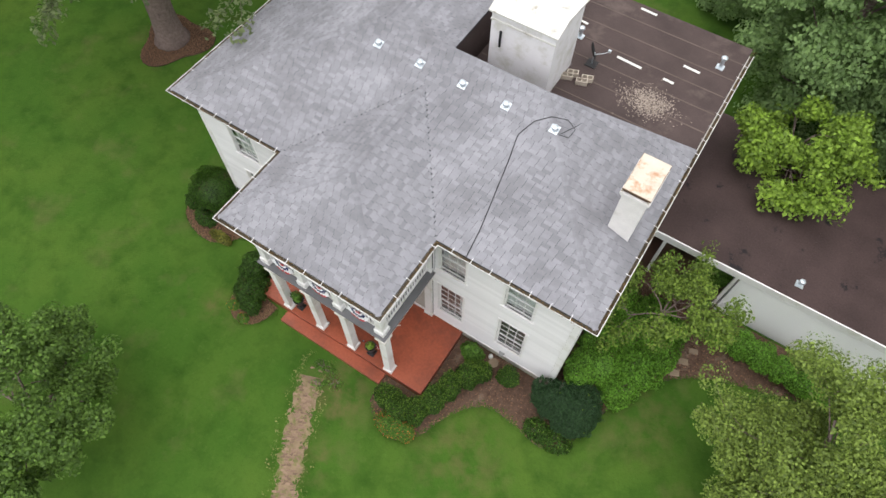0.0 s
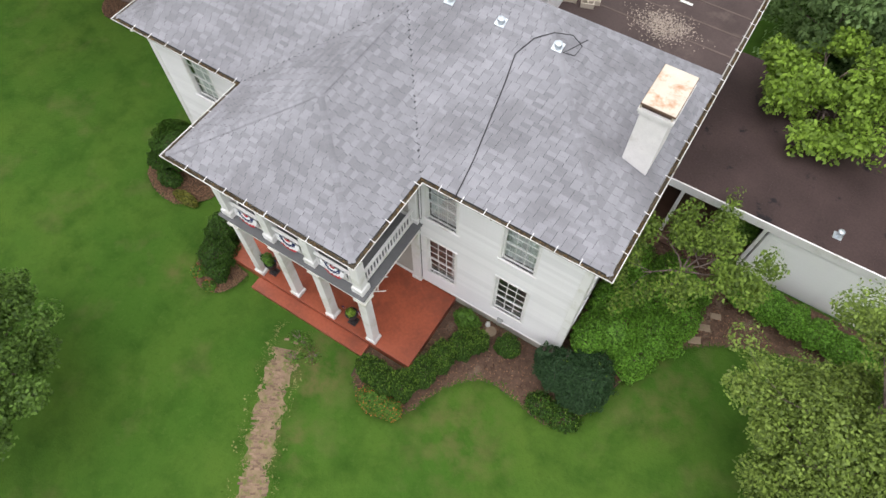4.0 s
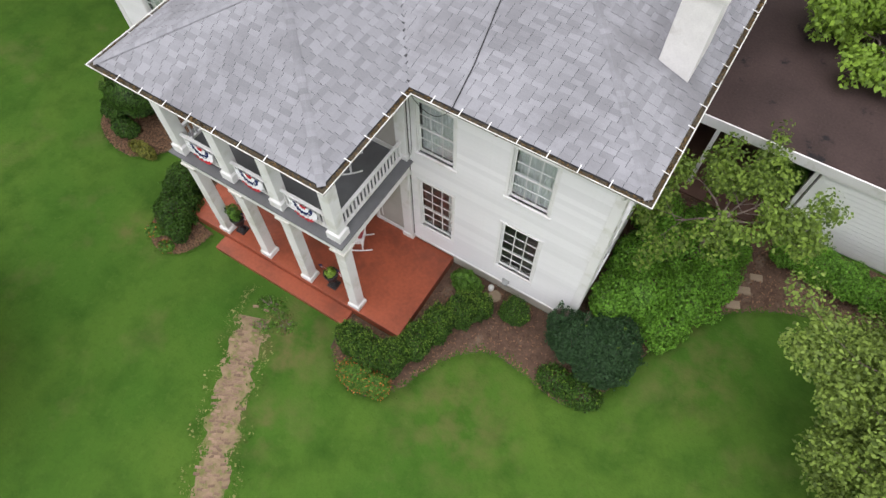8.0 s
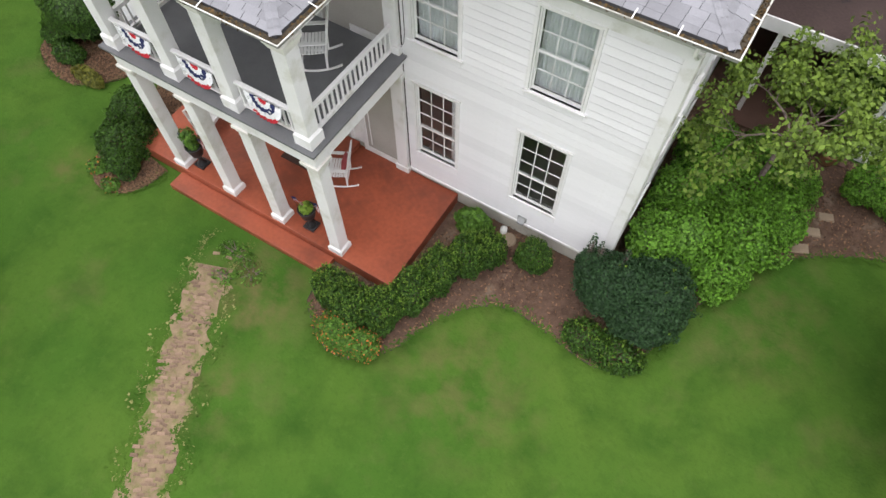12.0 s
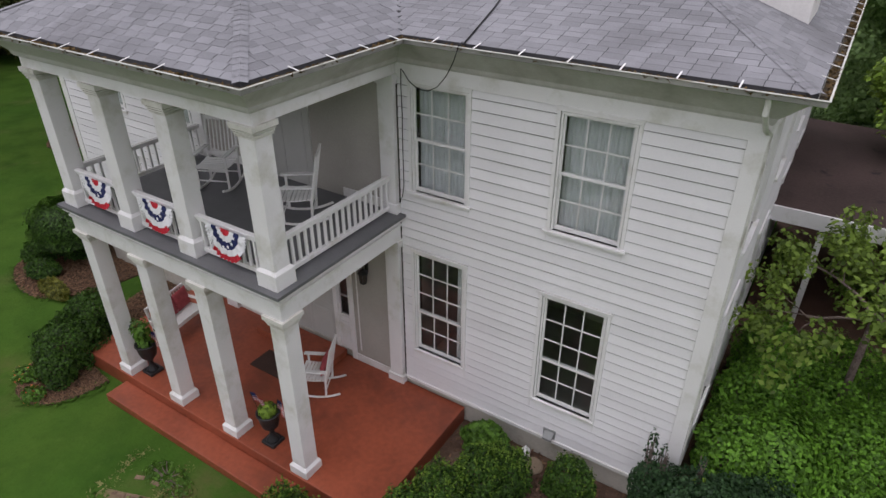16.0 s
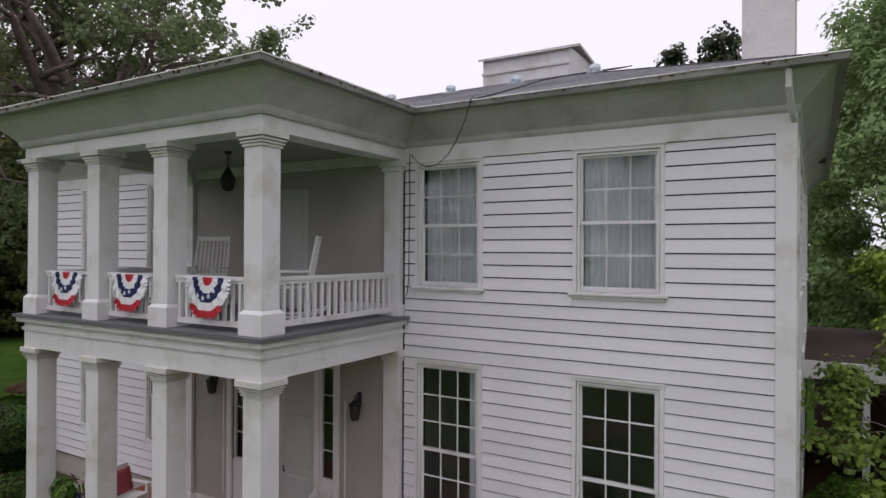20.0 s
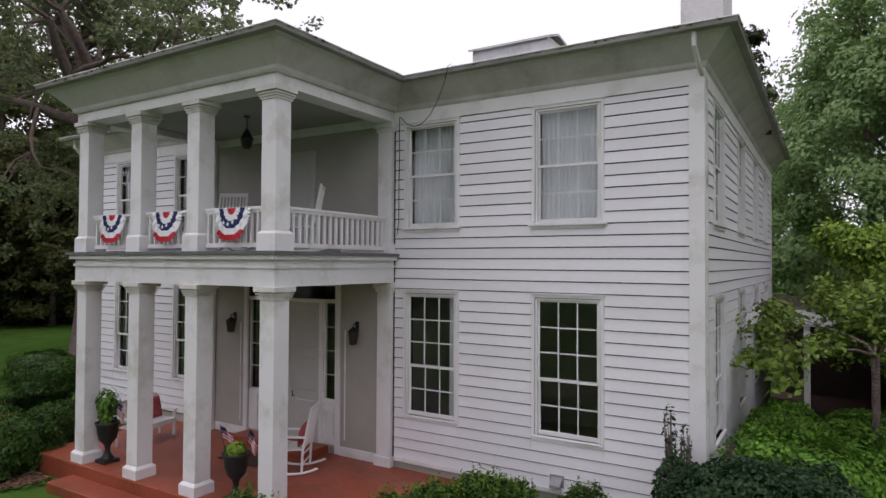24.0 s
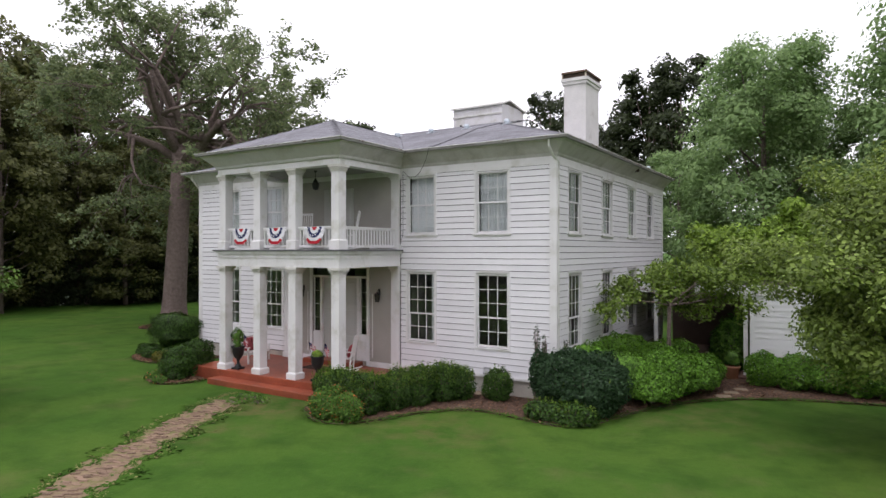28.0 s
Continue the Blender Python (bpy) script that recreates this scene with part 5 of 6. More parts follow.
def flat_tufts(line, n, middle, spread, size, z, mat, seed, label):
    """Small lying tufts scattered across a border line, so that one ground frays into the other."""
    rng = np.random.default_rng(seed)
    q = np.array([tuple(p) for p in line])
    step = np.linalg.norm(q[1:] - q[:-1], axis=1)
    i = rng.choice(len(step), n, p=step / step.sum())
    d = (q[i + 1] - q[i]) / step[i, None]
    side = rng.normal(middle, spread, n) * rng.choice((-1, 1), n) * (0.55 + 0.9 * np.abs(np.sin(q[i, 0] * 2.3 + q[i, 1] * 3.7)))
    w = q[i] + (q[i + 1] - q[i]) * rng.random((n, 1)) + np.stack([d[:, 1], -d[:, 0]], 1) * side[:, None]
    p = np.column_stack([w, rng.uniform(z, z + 0.008, n)])
    put("grass", leaf_mesh("tufts", p, size, mat, up=6.0, long=1.5, seed=seed), mat, label=label, category="grass", kind="stuff")


LOWER_PATH = [p for p in dense if p.y < -5.0]
flat_tufts(LOWER_PATH, 5000, 0.60, 0.09, 0.10, 0.012, GRASS, 91, "green grass creeping over the path soil")
flat_tufts(LOWER_PATH, 800, 0.60, 0.06, 0.075, 0.010, DRY, 92, "pale straw-coloured grass lying beside the path")
for seed, line in ((93, soften(BED[1:19], 1)), (94, soften(BED_LEFT[1:10], 1)), (95, soften(BED_END[1:8], 1))):
    flat_tufts(line, 2600 if seed == 93 else 800, 0.0, 0.085, 0.055, 0.046, GRASS, seed, "green lawn grass creeping over the bed rim")


# ---- shrubs ----
def twig_core(b, c, r, seed):
    rng = random.Random(seed)
    for _ in range(14):
        a, s = rng.uniform(0, 6.28), rng.uniform(0.2, 0.75)
        top = (c[0] + r[0] * s * math.cos(a), c[1] + r[1] * s * math.sin(a), c[2] + r[2] * rng.uniform(0.0, 0.7))
        b.tube([(c[0] + 0.1 * math.cos(a), c[1] + 0.1 * math.sin(a), 0.0), ((c[0] + top[0]) / 2, (c[1] + top[1]) / 2, c[2] * 0.7), top], (0.022, 0.015, 0.006), 5)


def shrub(label, blobs, mat, n, size, seed, category="shrub", flowers=0, name="shrub", shoots=0, clipped=0.0):
    """A shrub of one or more leafy lumps, each given as centre and radii, on woody stems."""
    x = sum(p[0][0] for p in blobs) / len(blobs)
    y = sum(p[0][1] for p in blobs) / len(blobs)
    base = root(name, label, category, m=pose(x, y, 0))
    vol = [r[0] * r[1] + r[1] * r[2] + r[0] * r[2] for c, r in blobs]
    pts, outs = [], []
    for i, (c, r) in enumerate(blobs):
        p, d = blob_points(int(n * vol[i] / sum(vol)), (c[0] - x, c[1] - y, c[2]), r, seed + i)
        if clipped:
            q = (p - np.array((c[0] - x, c[1] - y, c[2]))) / np.array(r)
            k = np.linalg.norm(q, axis=1) / np.maximum((np.abs(q) ** 6).sum(1) ** (1 / 6), 1e-6)
            p = p + q * np.array(r) * ((k - 1) * clipped)[:, None] * 0.8
        keep = p[:, 2] > 0.03
        pts.append(p[keep]), outs.append(d[keep])
        stems = Build()
        twig_core(stems, (c[0] - x, c[1] - y, c[2]), r, seed + i)
        put("stem", stems, BARK, base, "woody brown stems")
    pts, outs = np.concatenate(pts), np.concatenate(outs)
    put("foliage", leaf_mesh("foliage", pts, size, mat, up=0.25, seed=seed, outward=outs), mat, base)
    if shoots:
        rng = np.random.default_rng(seed + 500)
        high = np.flatnonzero(outs[:, 2] > 0.15)
        k = rng.choice(high, shoots)
        rise = rng.uniform(0.0, 0.14, (6, shoots))
        tips = np.concatenate([pts[k] + np.stack([rng.normal(0, 0.012, shoots), rng.normal(0, 0.012, shoots), q], 1) for q in rise])
        put("fresh_growth", leaf_mesh("fresh_growth", tips, size * 0.6, L_SHOOT, up=0.1, long=2.0, seed=seed + 7), L_SHOOT, base, "pale upright new shoots", kind="stuff")
    if flowers:
        rng = np.random.default_rng(seed)
        k = rng.choice(len(pts), flowers)
        put("blossom", leaf_mesh("blossom", pts[k] + outs[k] * 0.05, size * 0.9, L_FLOWER, up=1.0, long=1.0, seed=seed), L_FLOWER, base, "small orange flowers", kind="stuff")
    return base


shrub("clipped dark green hedge round the porch corner", [((-5.55, -4.3, 0.55), (0.6, 0.55, 0.68)), ((-4.85, -4.45, 0.6), (0.65, 0.6, 0.7)), ((-4.15, -4.1, 0.58), (0.6, 0.65, 0.7)), ((-3.8, -3.3, 0.55), (0.55, 0.7, 0.68)), ((-3.5, -2.4, 0.55), (0.55, 0.7, 0.68)), ((-3.15, -1.6, 0.55), (0.6, 0.65, 0.68)), ((-2.75, -1.2, 0.5), (0.5, 0.5, 0.64))], L_HEDGE, 46000, 0.043, 21, "hedge", name="hedge", shoots=1900, clipped=0.35)
shrub("low shrub with orange flowers at the hedge", [((-4.75, -5.2, 0.4), (0.75, 0.5, 0.55)), ((-4.1, -5.1, 0.35), (0.5, 0.45, 0.45))], L_GREEN, 8500, 0.05, 22, flowers=650)
shrub("small rounded clipped green shrub by the wall", [((-1.6, -0.72, 0.45), (0.55, 0.5, 0.6))], L_HEDGE, 6500, 0.04, 23, shoots=100)
shrub("leafy bright green perennial beside the porch", [((-3.55, -0.55, 0.3), (0.6, 0.45, 0.45))], L_GREEN, 2500, 0.09, 24)
shrub("large dark holly bush at the house corner", [((0.55, -0.75, 0.95), (1.15, 0.95, 1.05)), ((1.5, -0.35, 0.95), (1.1, 1.2, 1.0)), ((1.5, -1.05, 0.7), (0.95, 0.8, 0.75)), ((-0.25, -0.5, 1.0), (0.35, 0.35, 0.8))], L_DARK, 46000, 0.047, 25, shoots=30)
shrub("thin upright shoots above the holly", [((-0.33, -0.6, 1.95), (0.13, 0.13, 0.62)), ((-0.12, -0.5, 1.75), (0.12, 0.12, 0.5)), ((0.5, -0.3, 1.8), (0.1, 0.1, 0.4))], L_DARK, 230, 0.05, 35)
shrub("low leafy groundcover before the holly", [((0.55, -1.95, 0.2), (0.8, 0.5, 0.38)), ((1.35, -1.95, 0.2), (0.75, 0.55, 0.4))], L_HEDGE, 6000, 0.05, 26, shoots=100)
shrub("spreading bright green shrub beside the house", [((1.5, 2.0, 0.85), (1.3, 1.4, 0.8)), ((2.6, 1.5, 0.6), (0.95, 1.1, 0.6)), ((2.9, 2.7, 0.8), (1.1, 1.2, 0.8)), ((3.4, 3.9, 0.7), (0.95, 1.2, 0.7)), ((1.9, 3.9, 0.8), (1.3, 1.3, 0.8)), ((3.6, 5.1, 0.6), (0.8, 0.8, 0.6)), ((0.85, 1.1, 1.0), (0.75, 1.1, 0.95)), ((0.9, 3.0, 1.05), (0.8, 1.2, 0.95)), ((1.0, 4.9, 0.95), (0.85, 1.1, 0.9)), ((2.5, 5.3, 0.85), (1.0, 1.0, 0.8))], L_BRIGHT, 66000, 0.06, 27)
shrub("bright green hedge along the white wing wall", [((5.4 + 0.95 * i, 6.25 - 0.06 * i, 0.6), (0.75, 0.75, 0.68)) for i in range(7)], L_BRIGHT, 34000, 0.06, 28, "hedge", name="hedge")
shrub("low green weeds at the path end", [((-8.7, -4.65, 0.02), (0.75, 0.35, 0.14)), ((-7.9, -4.95, 0.02), (0.5, 0.4, 0.12)), ((-8.5, -5.4, 0.02), (0.45, 0.3, 0.1))], L_GREEN, 900, 0.055, 36, "weeds")
shrub("dark green shrub at the house end", [((-18.5, -0.6, 1.25), (1.3, 1.15, 0.7)), ((-18.5, -0.6, 0.55), (0.6, 0.6, 0.5))], L_HEDGE, 20000, 0.055, 29, clipped=0.7)
shrub("low dark groundcover beside the clipped shrub", [((-19.5, -1.3, 0.2), (0.7, 0.55, 0.36)), ((-18.4, -1.8, 0.2), (0.8, 0.45, 0.34))], L_HEDGE, 8000, 0.05, 37)
shrub("dark rounded shrub beside the porch", [((-13.75, -3.6, 0.6), (0.75, 0.85, 0.65)), ((-14.3, -2.6, 0.6), (0.7, 0.8, 0.62)), ((-13.3, -4.2, 0.4), (0.5, 0.45, 0.45))], L_HEDGE, 20000, 0.047, 30, clipped=0.6)
shrub("yellowish fern clump in the bed", [((-17.0, -2.2, 0.2), (0.7, 0.3, 0.3))], leaf_material("fern_leaf", (0.14, 0.15, 0.03)), 1800, 0.08, 31, "fern")
shrub("low flowering plants at the bed edge", [((-14.1, -4.6, 0.12), (0.4, 0.3, 0.22)), ((-13.3, -4.85, 0.1), (0.35, 0.25, 0.2))], L_GREEN, 1200, 0.06, 32, "plant", flowers=50)
shrub("tall leafy shrubs under the carport roof", [((4.1, 8.6, 1.2), (0.7, 0.8, 1.2)), ((3.6, 9.4, 0.9), (0.7, 0.7, 0.9))], L_GREEN, 8000, 0.08, 33)


# ---- trees ----
def grow(b, rng, p, d, length, r, level, tips, droop, split, twist=0.16):
    """A limb, with its side limbs; the ends of the last ones are kept as tips."""
    pts, radii, q = [p], [r], p.copy()
    steps = 4
    for i in range(steps):
        d = (d + Vector((rng.gauss(0, twist), rng.gauss(0, twist), rng.gauss(0, twist * 0.75) - droop * (0.06 if level < 2 else 0.0)))).normalized()
        q = q + d * length / steps
        pts.append(q.copy())
        radii.append(r * (1 - 0.14 * (i + 1)))
    b.tube(pts, radii, 9 if level == 0 else (7 if level == 1 else 5))
    if level >= split:
        tips += [pts[2], pts[3], pts[4]]
        return
    if level >= split - 1:
        tips += [pts[3], pts[4]]
    for k in range(rng.choice((3, 4)) if level else 5):
        at = rng.choice((2, 3, 4)) if level else 4
        side = Vector((rng.gauss(0, 1), rng.gauss(0, 1), rng.gauss(0.15, 0.5))).normalized()
        nd = (d * 0.75 + side * 0.85).normalized()
        grow(b, rng, pts[at], nd, length * rng.uniform(0.55, 0.8), radii[at] * 0.62, level + 1, tips, droop, split, twist)


def branching_tree(name, label, base, trunk, limbs, mat, leaves, size, seed, spread=0.7, split=3, droop=0.5, category="tree", twist=0.16):
    """A tree with a tapered trunk, limbs given as (direction, length), side limbs and leaves about their ends."""
    rng = random.Random(seed)
    height, r, lean = trunk
    tree = root(name, label, category, m=pose(*base))
    b, tips = Build(), []
    top = Vector((lean[0], lean[1], height))
    b.tube([(0, 0, -0.1), (0, 0, 0.35), (lean[0] * 0.1, lean[1] * 0.1, height * 0.15), top * 0.55, top], (r * 1.7, r * 1.2, r, r * 0.88, r * 0.8), 12)
    put("trunk", b, BARK, tree, "rough grey-brown trunk", smooth=True)
    b = Build()
    for limb in limbs:
        at = top * limb[2] if len(limb) > 2 else top - Vector((0, 0, height * 0.03))
        grow(b, rng, at, Vector(limb[0]).normalized(), limb[1], r * 0.5, 1, tips, droop, split, twist)
    put("limb", b, BARK, tree, "spreading bare limbs", smooth=True)
    nr = np.random.default_rng(seed)
    t = np.array([tuple(p) for p in tips])
    t = t[nr.random(len(t)) < 0.85]
    pick = nr.integers(0, len(t), leaves)
    out = nr.normal(size=(leaves, 3))
    out /= np.linalg.norm(out, axis=1, keepdims=True)
    off = out * (spread * (0.5 + 1.1 * nr.random(leaves) ** 0.6) * (0.7 + 0.6 * nr.random(len(t))[pick]))[:, None] * np.array((1, 1, 0.7))
    put("crown", leaf_mesh("crown", t[pick] + off, size, mat, up=0.35, seed=seed, outward=out), mat, tree)
    return tree


OAK_LIMBS = [((math.cos(2.4 * i) * math.cos(e), math.sin(2.4 * i) * math.cos(e), math.sin(e)), 6.6 - 0.9 * e, 0.99 - 0.2 * (1.3 - e) * (i % 3) / 2) for i, e in enumerate((0.10, 0.55, 1.25, 0.30, 0.85, 0.18, 0.65, 1.05, 0.40, 0.25, 0.75, 0.50, 0.95, 0.35, 0.15))]
branching_tree("oak_tree", "huge old oak with wide spreading limbs on the lawn", (-28.9, 6.5, 0), (11.6, 0.72, (0.5, 0.25)), OAK_LIMBS, L_OAK, 58000, 0.15, 41, 0.32, 4, 0.6, twist=0.30)
branching_tree("dogwood_tree", "small dogwood tree with layered limbs beside the house", (2.55, 4.1, 0), (2.95, 0.085, (0.0, 0.2)),
               [((-0.9, -0.55, 0.35), 1.5), ((1.0, 0.3, 0.35), 1.6), ((0.5, 0.9, 0.4), 1.6), ((0.2, 1.0, 0.35), 1.6), ((0.3, -0.8, 0.4), 1.2), ((0.6, 0.4, 0.8), 1.4), ((-0.3, 0.4, 0.7), 1.3)], leaf_material("dogwood_leaf", (0.15, 0.235, 0.045)), 9500, 0.09, 42, 0.24, 3, 0.2)
branching_tree("garden_tree", "tall leafy garden tree beside the lawn", (10.2, 1.1, 0), (3.0, 0.2, (0.1, -0.1)),
               [((-1, -0.25, -0.02), 2.3, 0.75), ((-1, 0.35, 0.0), 2.3, 0.78), ((-0.95, 0.1, 0.30), 2.1, 0.9), ((-0.7, 0.7, 0.5), 2.3), ((0.8, 0.3, 0.6), 2.4), ((-0.5, -0.95, 0.2), 2.2, 0.85), ((-0.8, -0.7, 0.1), 2.2, 0.8), ((0, 0.1, 1), 3.7), ((-0.4, 0.1, 0.9), 3.6), ((0.5, -0.2, 1), 3.5), ((0.7, -0.7, 0.5), 2.3), ((-0.75, -0.2, 0.75), 2.9), ((-0.3, -0.5, 0.8), 3.1), ((-0.2, 0.6, 0.8), 3.1)], leaf_material("olive_leaf", (0.163, 0.24, 0.055), 0.5), 120000, 0.078, 43, 0.38, 3, 0.2)
branching_tree("lawn_tree", "leafy green tree on the open lawn", (-15.9, -12.5, 0), (2.4, 0.17, (0.1, 0.0)),
               [((-0.9, -0.3, 0.5), 2.5), ((-0.5, 0.8, 0.5), 2.5), ((0.9, 0.4, 0.5), 2.5), ((0.2, -0.9, 0.6), 2.4), ((0, 0.1, 1), 2.5), ((0.5, 0.7, 0.7), 2.5), ((0.1, 0.95, 0.35), 2.4), ((0.9, -0.4, 0.6), 2.3)], leaf_material("fresh_leaf", (0.092, 0.172, 0.036), 0.5), 52000, 0.09, 44, 0.33, 3, 0.3)
branching_tree("lime_tree", "bright yellow-green tree over the wing roof", (4.4, 16.3, 0), (3.6, 0.14, (-0.2, -1.6)),
               [((-0.7, -0.6, 0.5), 2.0), ((0.2, -1, 0.5), 2.2), ((0.8, -0.4, 0.5), 2.0), ((0, 0, 1), 2.0), ((-0.2, 0.8, 0.6), 1.8), ((0.9, 0.3, 0.3), 2.2), ((0.6, -0.9, 0.2), 2.2)], L_LIME, 24000, 0.13, 45, 0.36, 3, 0.2)


def wood_tree(seed, height, radius, low, n, size, mat, label="tall dark green woodland tree", spread=1.0):
    """A woodland tree: a trunk with some limbs and a crown of many leafy clumps with gaps, each clump lit as a tuft."""
    rng = np.random.default_rng(seed)
    tree = root("woodland_tree", label, "tree", "woods round the lawn")
    b = Build()
    b.tube([(0, 0, -0.2), (0.05, 0, height * 0.3), (0.1, 0.1, height * 0.6), (0.1, 0.1, height * 0.95)], (0.34, 0.26, 0.18, 0.04), 8)
    clumps = []
    for _ in range(150):
        h = rng.uniform(low, 1.0)
        w = radius * (0.35 + 0.65 * math.sin(math.pi * min(1, (1.06 - h) / (1.06 - low) * 0.85 + 0.05)))
        a, s = rng.uniform(0, 6.28), math.sqrt(rng.uniform(0.15, 1))
        clumps.append((w * s * math.cos(a), w * s * math.sin(a), height * h))
    for c in clumps[:16]:
        z = c[2] * 0.8
        b.tube([(0.05, 0.05, z * 0.85), (c[0] * 0.5, c[1] * 0.5, z * 0.97), c], (0.09, 0.06, 0.02), 5)
    put("trunk", b, BARK, tree, smooth=True)
    c = np.array(clumps)
    k = rng.integers(0, len(c), n)
    d = rng.normal(size=(n, 3))
    d /= np.linalg.norm(d, axis=1, keepdims=True)
    r = rng.uniform(0.45, 1.05, n) * (0.75 + 0.5 * rng.random(len(c))[k])
    off = d * r[:, None] * np.array((1.25, 1.25, 0.85)) * spread * radius / 5
    axis = c[k] * np.array((1, 1, 0)) / radius
    put("crown", leaf_mesh("crown", c[k] + off, size, mat, up=0.3, seed=seed, outward=d * 1.1 + axis * 0.5), mat, tree)
    return tree


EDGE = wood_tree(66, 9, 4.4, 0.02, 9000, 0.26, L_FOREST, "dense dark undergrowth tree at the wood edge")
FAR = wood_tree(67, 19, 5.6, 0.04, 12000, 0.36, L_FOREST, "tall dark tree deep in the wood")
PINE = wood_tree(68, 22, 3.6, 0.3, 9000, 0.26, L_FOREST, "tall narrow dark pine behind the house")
WOODS = [wood_tree(61, 19, 5.6, 0.06, 62000, 0.16, L_WOOD), wood_tree(62, 16, 4.8, 0.05, 50000, 0.16, L_WOOD), wood_tree(63, 20, 5.2, 0.06, 24000, 0.24, L_OLIVE)]
# spots far right and behind the camera are unseen, added for reflections and bounce
SPOTS = [(4.0, 20.8, 0.81), (9.6, 21.5, 0.82), (-46, 13.5, 0.72), (13.0, 20.0, 0.95), (-2.0, 28.0, 0.72), (19.0, 16.0, 0.85), (11.5, 28.0, 0.8), (3.6, 28.0, 0.85), (18, 36, 0.8), (26, 8, 0.8), (24, 24, 0.8), (30, -3, 0.9), (33, 14, 0.9),
         (-43, 21, 0.72), (-48, 17, 0.85), (-51, 12, 1.0), (-54, 7, 1.1), (-56, 0, 1.1), (-55, -8, 1.1), (-40, 27, 0.6), (-58, 12, 1.15), (-52, 24, 0.8), (-49, -3, 1.0), (-47, 4, 0.9),
         (-50, -24, 1.0), (-42, -36, 1.0), (-28, -46, 1.0), (-12, -50, 1.05), (4, -50, 0.95), (20, -46, 1.0), (33, -34, 1.0), (37, -18, 1.05)]
EDGES = [(-44.5, 17.5), (-42, 22), (-38, 28), (-46.5, 19), (-47.5, 15), (-49.5, 12), (-51, 9), (-53, 5), (-53.5, 1), (-53, -4), (-52, -10), (-50, -16), (-33, 31), (-49, 19), (-52, 15), (-55, 10), (-26, 36), (-18, 39)]
FARS = [(-62, 20), (-65, 8), (-64, -5), (-58, 26), (-50, 32), (-42, 38), (-60, -18)]
PINES = [(-7.5, 42.0, 1.04), (-20.5, 49.0, 0.98), (-9.6, 44.0, 0.92), (-4.5, 40.0, 0.95), (-17.5, 47.0, 0.85), (-12.5, 45.0, 0.82), (-37, 34, 0.7)]
pr = random.Random(5)


def plant(first, spots, size=None):
    for i, spot in enumerate(spots):
        s = spot[2] if len(spot) > 2 else size * pr.uniform(0.85, 1.15)
        m = pose(spot[0], spot[1], -0.05, 0, 0, pr.uniform(0, 360)) @ Matrix.Diagonal((s, s, s * pr.uniform(0.92, 1.08), 1))
        if i == 0:
            first.matrix_basis = m
        else:
            copy_thing(first, pose(0, 0, 0)).matrix_basis = m


plant(WOODS[0], SPOTS[0:1] + SPOTS[3:9:2] + SPOTS[9:13:2])
plant(WOODS[1], SPOTS[1:2] + SPOTS[4:9:2] + SPOTS[10:13:2])
plant(WOODS[2], SPOTS[2:3] + SPOTS[13:])
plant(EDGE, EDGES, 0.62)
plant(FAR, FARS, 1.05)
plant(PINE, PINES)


# ---- roof shingles, laid in courses ----
SHINGLE_TAB = material("grey_asphalt_tab", (0.222, 0.222, 0.240), 0.95, 0.30, 0.42, 90, 0.6, random_tint=0.23, dist=0.01, shine=0.08)
TAB_W, TAB_H, GAP = 0.305, 0.145, 0.011
TABS = [(0, 0, 0.004), (TAB_W - GAP, 0, 0.004), (TAB_W - GAP, TAB_H, 0.004), (0, TAB_H, 0.004), (0, 0, 0.008), (TAB_W - GAP, 0, 0.008), (TAB_W - GAP, TAB_H, 0.0055), (0, TAB_H, 0.0055)]
TAB_FACES = [(4, 5, 6, 7), (0, 1, 5, 4), (1, 2, 6, 5), (3, 0, 4, 7)]
tab_mesh = bpy.data.meshes.new("shingle")
tab_mesh.from_pydata(TABS, [], TAB_FACES)
tab_mesh.materials.append(SHINGLE_TAB)


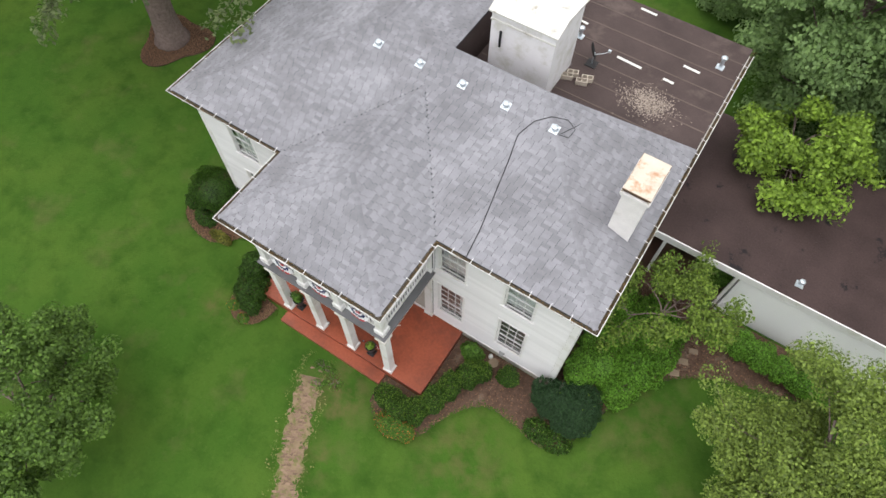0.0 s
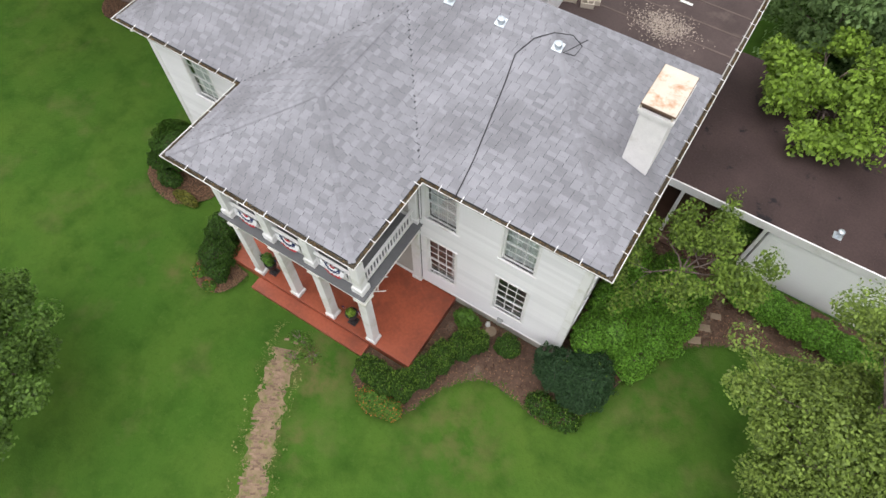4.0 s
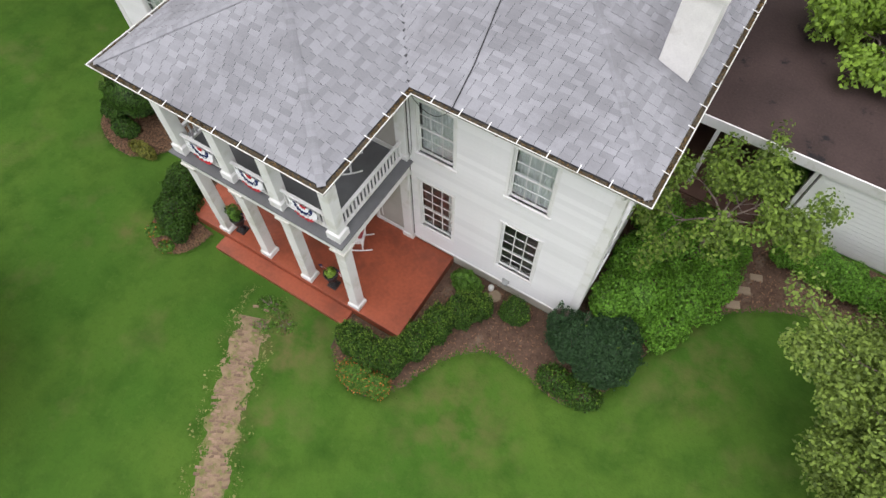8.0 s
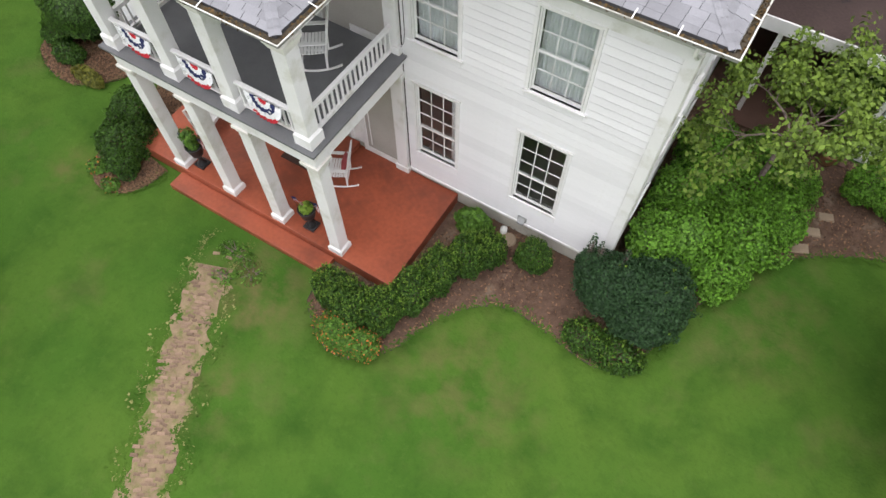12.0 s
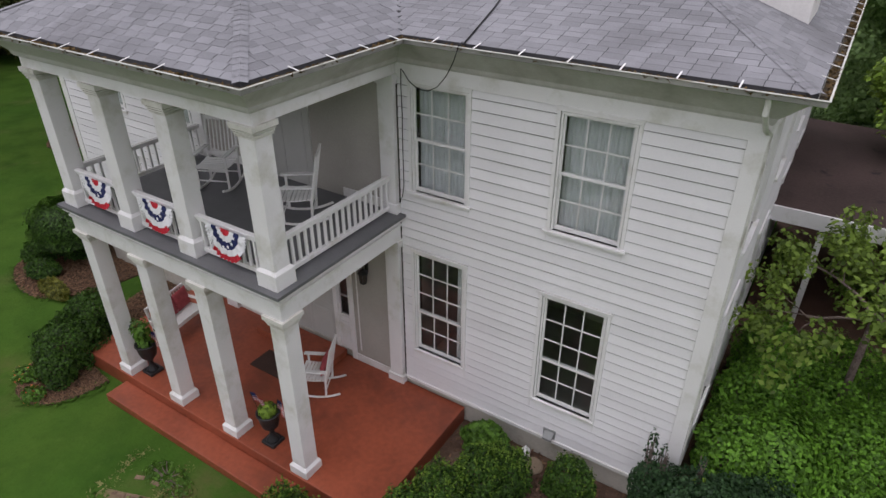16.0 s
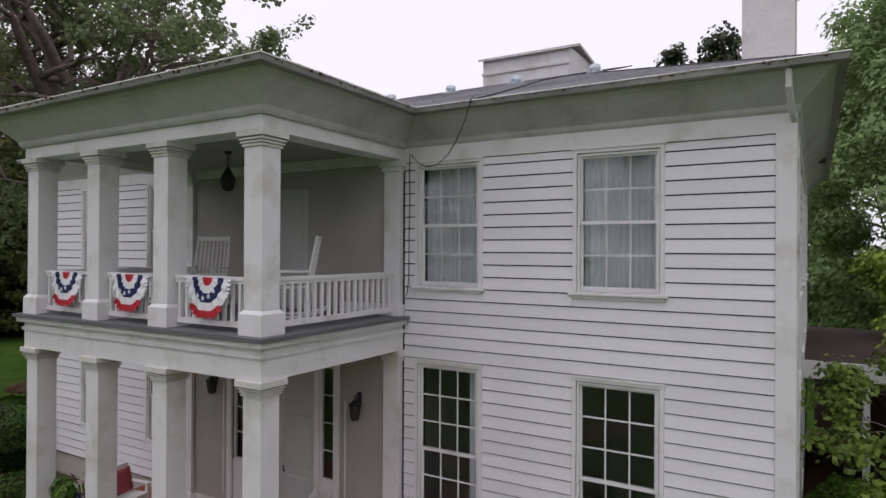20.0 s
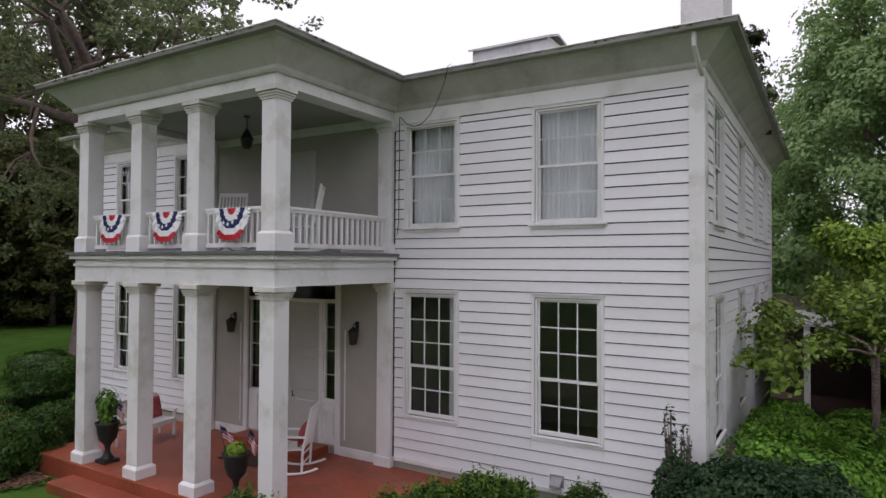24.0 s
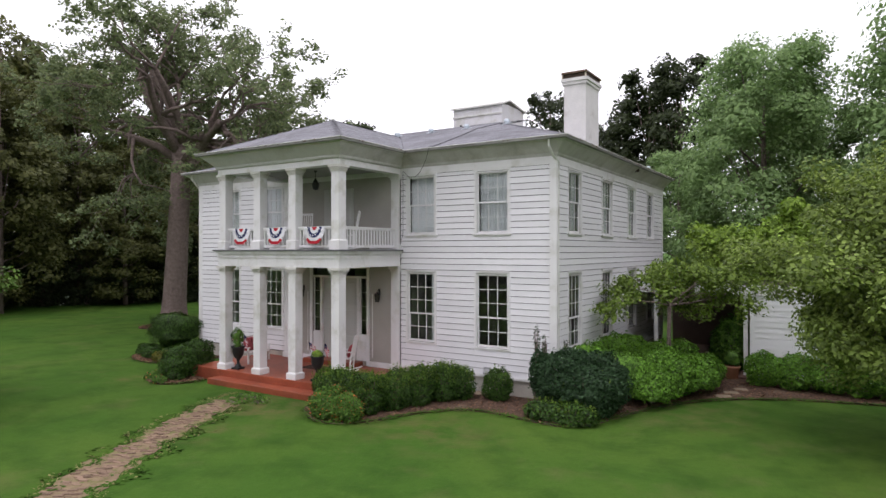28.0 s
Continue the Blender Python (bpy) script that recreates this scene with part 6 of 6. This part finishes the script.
def shingles(name, pts, single):
    pts = [Vector(p) for p in pts]
    n = Vector((0, 0, 0))
    for i in range(len(pts)):
        n += (pts[i] - pts[0]).cross(pts[(i + 1) % len(pts)] - pts[0])
    n.normalize()
    if n.z < 0:
        n.negate()
    v = (Vector((0, 0, 1)) - n * n.z).normalized()
    u = v.cross(n)
    o = pts[0]
    flat = [((p - o).dot(u), (p - o).dot(v)) for p in pts]
    low, high = min(q[1] for q in flat), max(q[1] for q in flat)
    rng = random.Random(name)
    b, course, count = Build(), 0, 0
    at = low + 0.0
    m = Matrix((u, v, n)).transposed().to_4x4()
    m.translation = o
    while at < high - 0.03:
        y = at + 0.07
        xs = sorted(p[0] + (y - p[1]) * (q[0] - p[0]) / (q[1] - p[1]) for p, q in zip(flat, flat[1:] + flat[:1]) if (p[1] > y) != (q[1] > y))
        for a, c in zip(xs[::2], xs[1::2]):
            x = a - TAB_W * ((course * 0.5) % 1) - TAB_W * 0.12 * (course % 3)
            while x < c:
                x0, x1 = max(a, x), min(c, x + TAB_W - GAP)
                if x1 - x0 > 0.03:
                    dy, dz = rng.uniform(-0.004, 0.004), rng.uniform(0, 0.003)
                    if single and count < 300 and x1 - x0 > TAB_W - GAP - 1e-4:
                        ob = new("shingle", tab_mesh)
                        ob.parent = ROOFS[name]
                        ob.matrix_local = m @ Matrix.Translation((x0, at + dy, dz))
                        count += 1
                    else:
                        k = len(b.v)
                        b.v += [tuple(o + u * (x0 if i % 4 in (0, 3) else x1) + v * (at + dy + ty) + n * (tz + dz)) for i, (tx, ty, tz) in enumerate(TABS)]
                        b.f += [[k + i for i in f] for f in TAB_FACES]
                x += TAB_W
        at += TAB_H - 0.003
        course += 1
    put("shingles", b, SHINGLE, ROOFS[name], "grey asphalt shingles in courses", kind="stuff")


for name, pts in ROOF_PLANES:
    shingles(name, pts, name == "porch_right")


def ridge_caps():
    lines = [(APEX_L, APEX_R), (PEAK_F, PEAK_B), ((RX1, RYF, EAVE), APEX_R), ((RX0, RYF, EAVE), APEX_L), ((QX0, QY, EAVE), PEAK_F), ((QX1, QY, EAVE), PEAK_F), (BACK_R, APEX_R), (APEX_L, (APEX_L[0], Y1 + 0.4, RIDGE_Z))]
    for a, c in lines:
        a, c = Vector(a), Vector(c)
        d = (c - a).normalized()
        s = d.cross(Vector((0, 0, 1))).normalized()
        up = s.cross(d)
        k, n, b = 0.0, (c - a).length, Build()
        while k < n - 0.1:
            e = min(n, k + 0.17)
            p, q = a + d * k, a + d * e
            fall = 0.1 * (PITCH if abs(d.z) < 0.02 else PITCH * 0.7)
            b.sweep([[p - s * 0.1 + up * (0.024 - fall), p + up * 0.026, p + s * 0.1 + up * (0.024 - fall)], [q - s * 0.1 + up * (0.016 - fall), q + up * 0.018, q + s * 0.1 + up * (0.016 - fall)]], closed=False)
            k += 0.145
        put("ridge_capping", b, SHINGLE, house, "overlapping hip and ridge shingles", kind="stuff")


ridge_caps()


# ---- worn path bricks ----
brick_mesh = Build().box(-0.098, -0.046, -0.03, 0.098, 0.046, 0.022, 0.006).mesh("brick", PATH_BRICK)
path_thing = bpy.data.objects["path_soil"]
rng = random.Random(31)
rest, placed = Build(), 0
walked = 0.0
row = 0
for i in range(len(dense) - 1):
    p, q = dense[i], dense[i + 1]
    d = (q - p).normalized()
    s = Vector((d.y, -d.x))
    n = (q - p).length
    while walked < n:
        c = p + d * walked
        if c.y > -5.3 and rng.random() < 0.75:
            walked += 0.104
            continue
        for k in range(-2, 3):
            if rng.random() < (0.24 if abs(k) < 2 else 0.62) + 0.9 * max(0.0, noise.noise(Vector((c.x * 0.8, c.y * 0.8 + 0.4 * k, 3.0))) - 0.05):
                continue
            w = c + s * (k * 0.2 + (0.05 if row % 2 else -0.05) + rng.gauss(0, 0.012)) + d * rng.gauss(0, 0.008)
            m = pose(w.x, w.y, rng.uniform(-0.018, 0.006), rng.gauss(0, 3.5), rng.gauss(0, 3.5), math.degrees(math.atan2(s.y, s.x)) + rng.gauss(0, 9))
            if placed < 300:
                ob = new("brick", brick_mesh)
                ob.parent = path_thing
                ob.matrix_local = m
                placed += 1
            else:
                k0 = len(rest.v)
                rest.v += [tuple(m @ v.co) for v in brick_mesh.vertices]
                rest.f += [[k0 + j for j in f.vertices] for f in brick_mesh.polygons]
        walked += 0.104
        row += 1
    walked -= n
put("bricks", rest, PATH_BRICK, path_thing, "worn brown path bricks", kind="stuff")
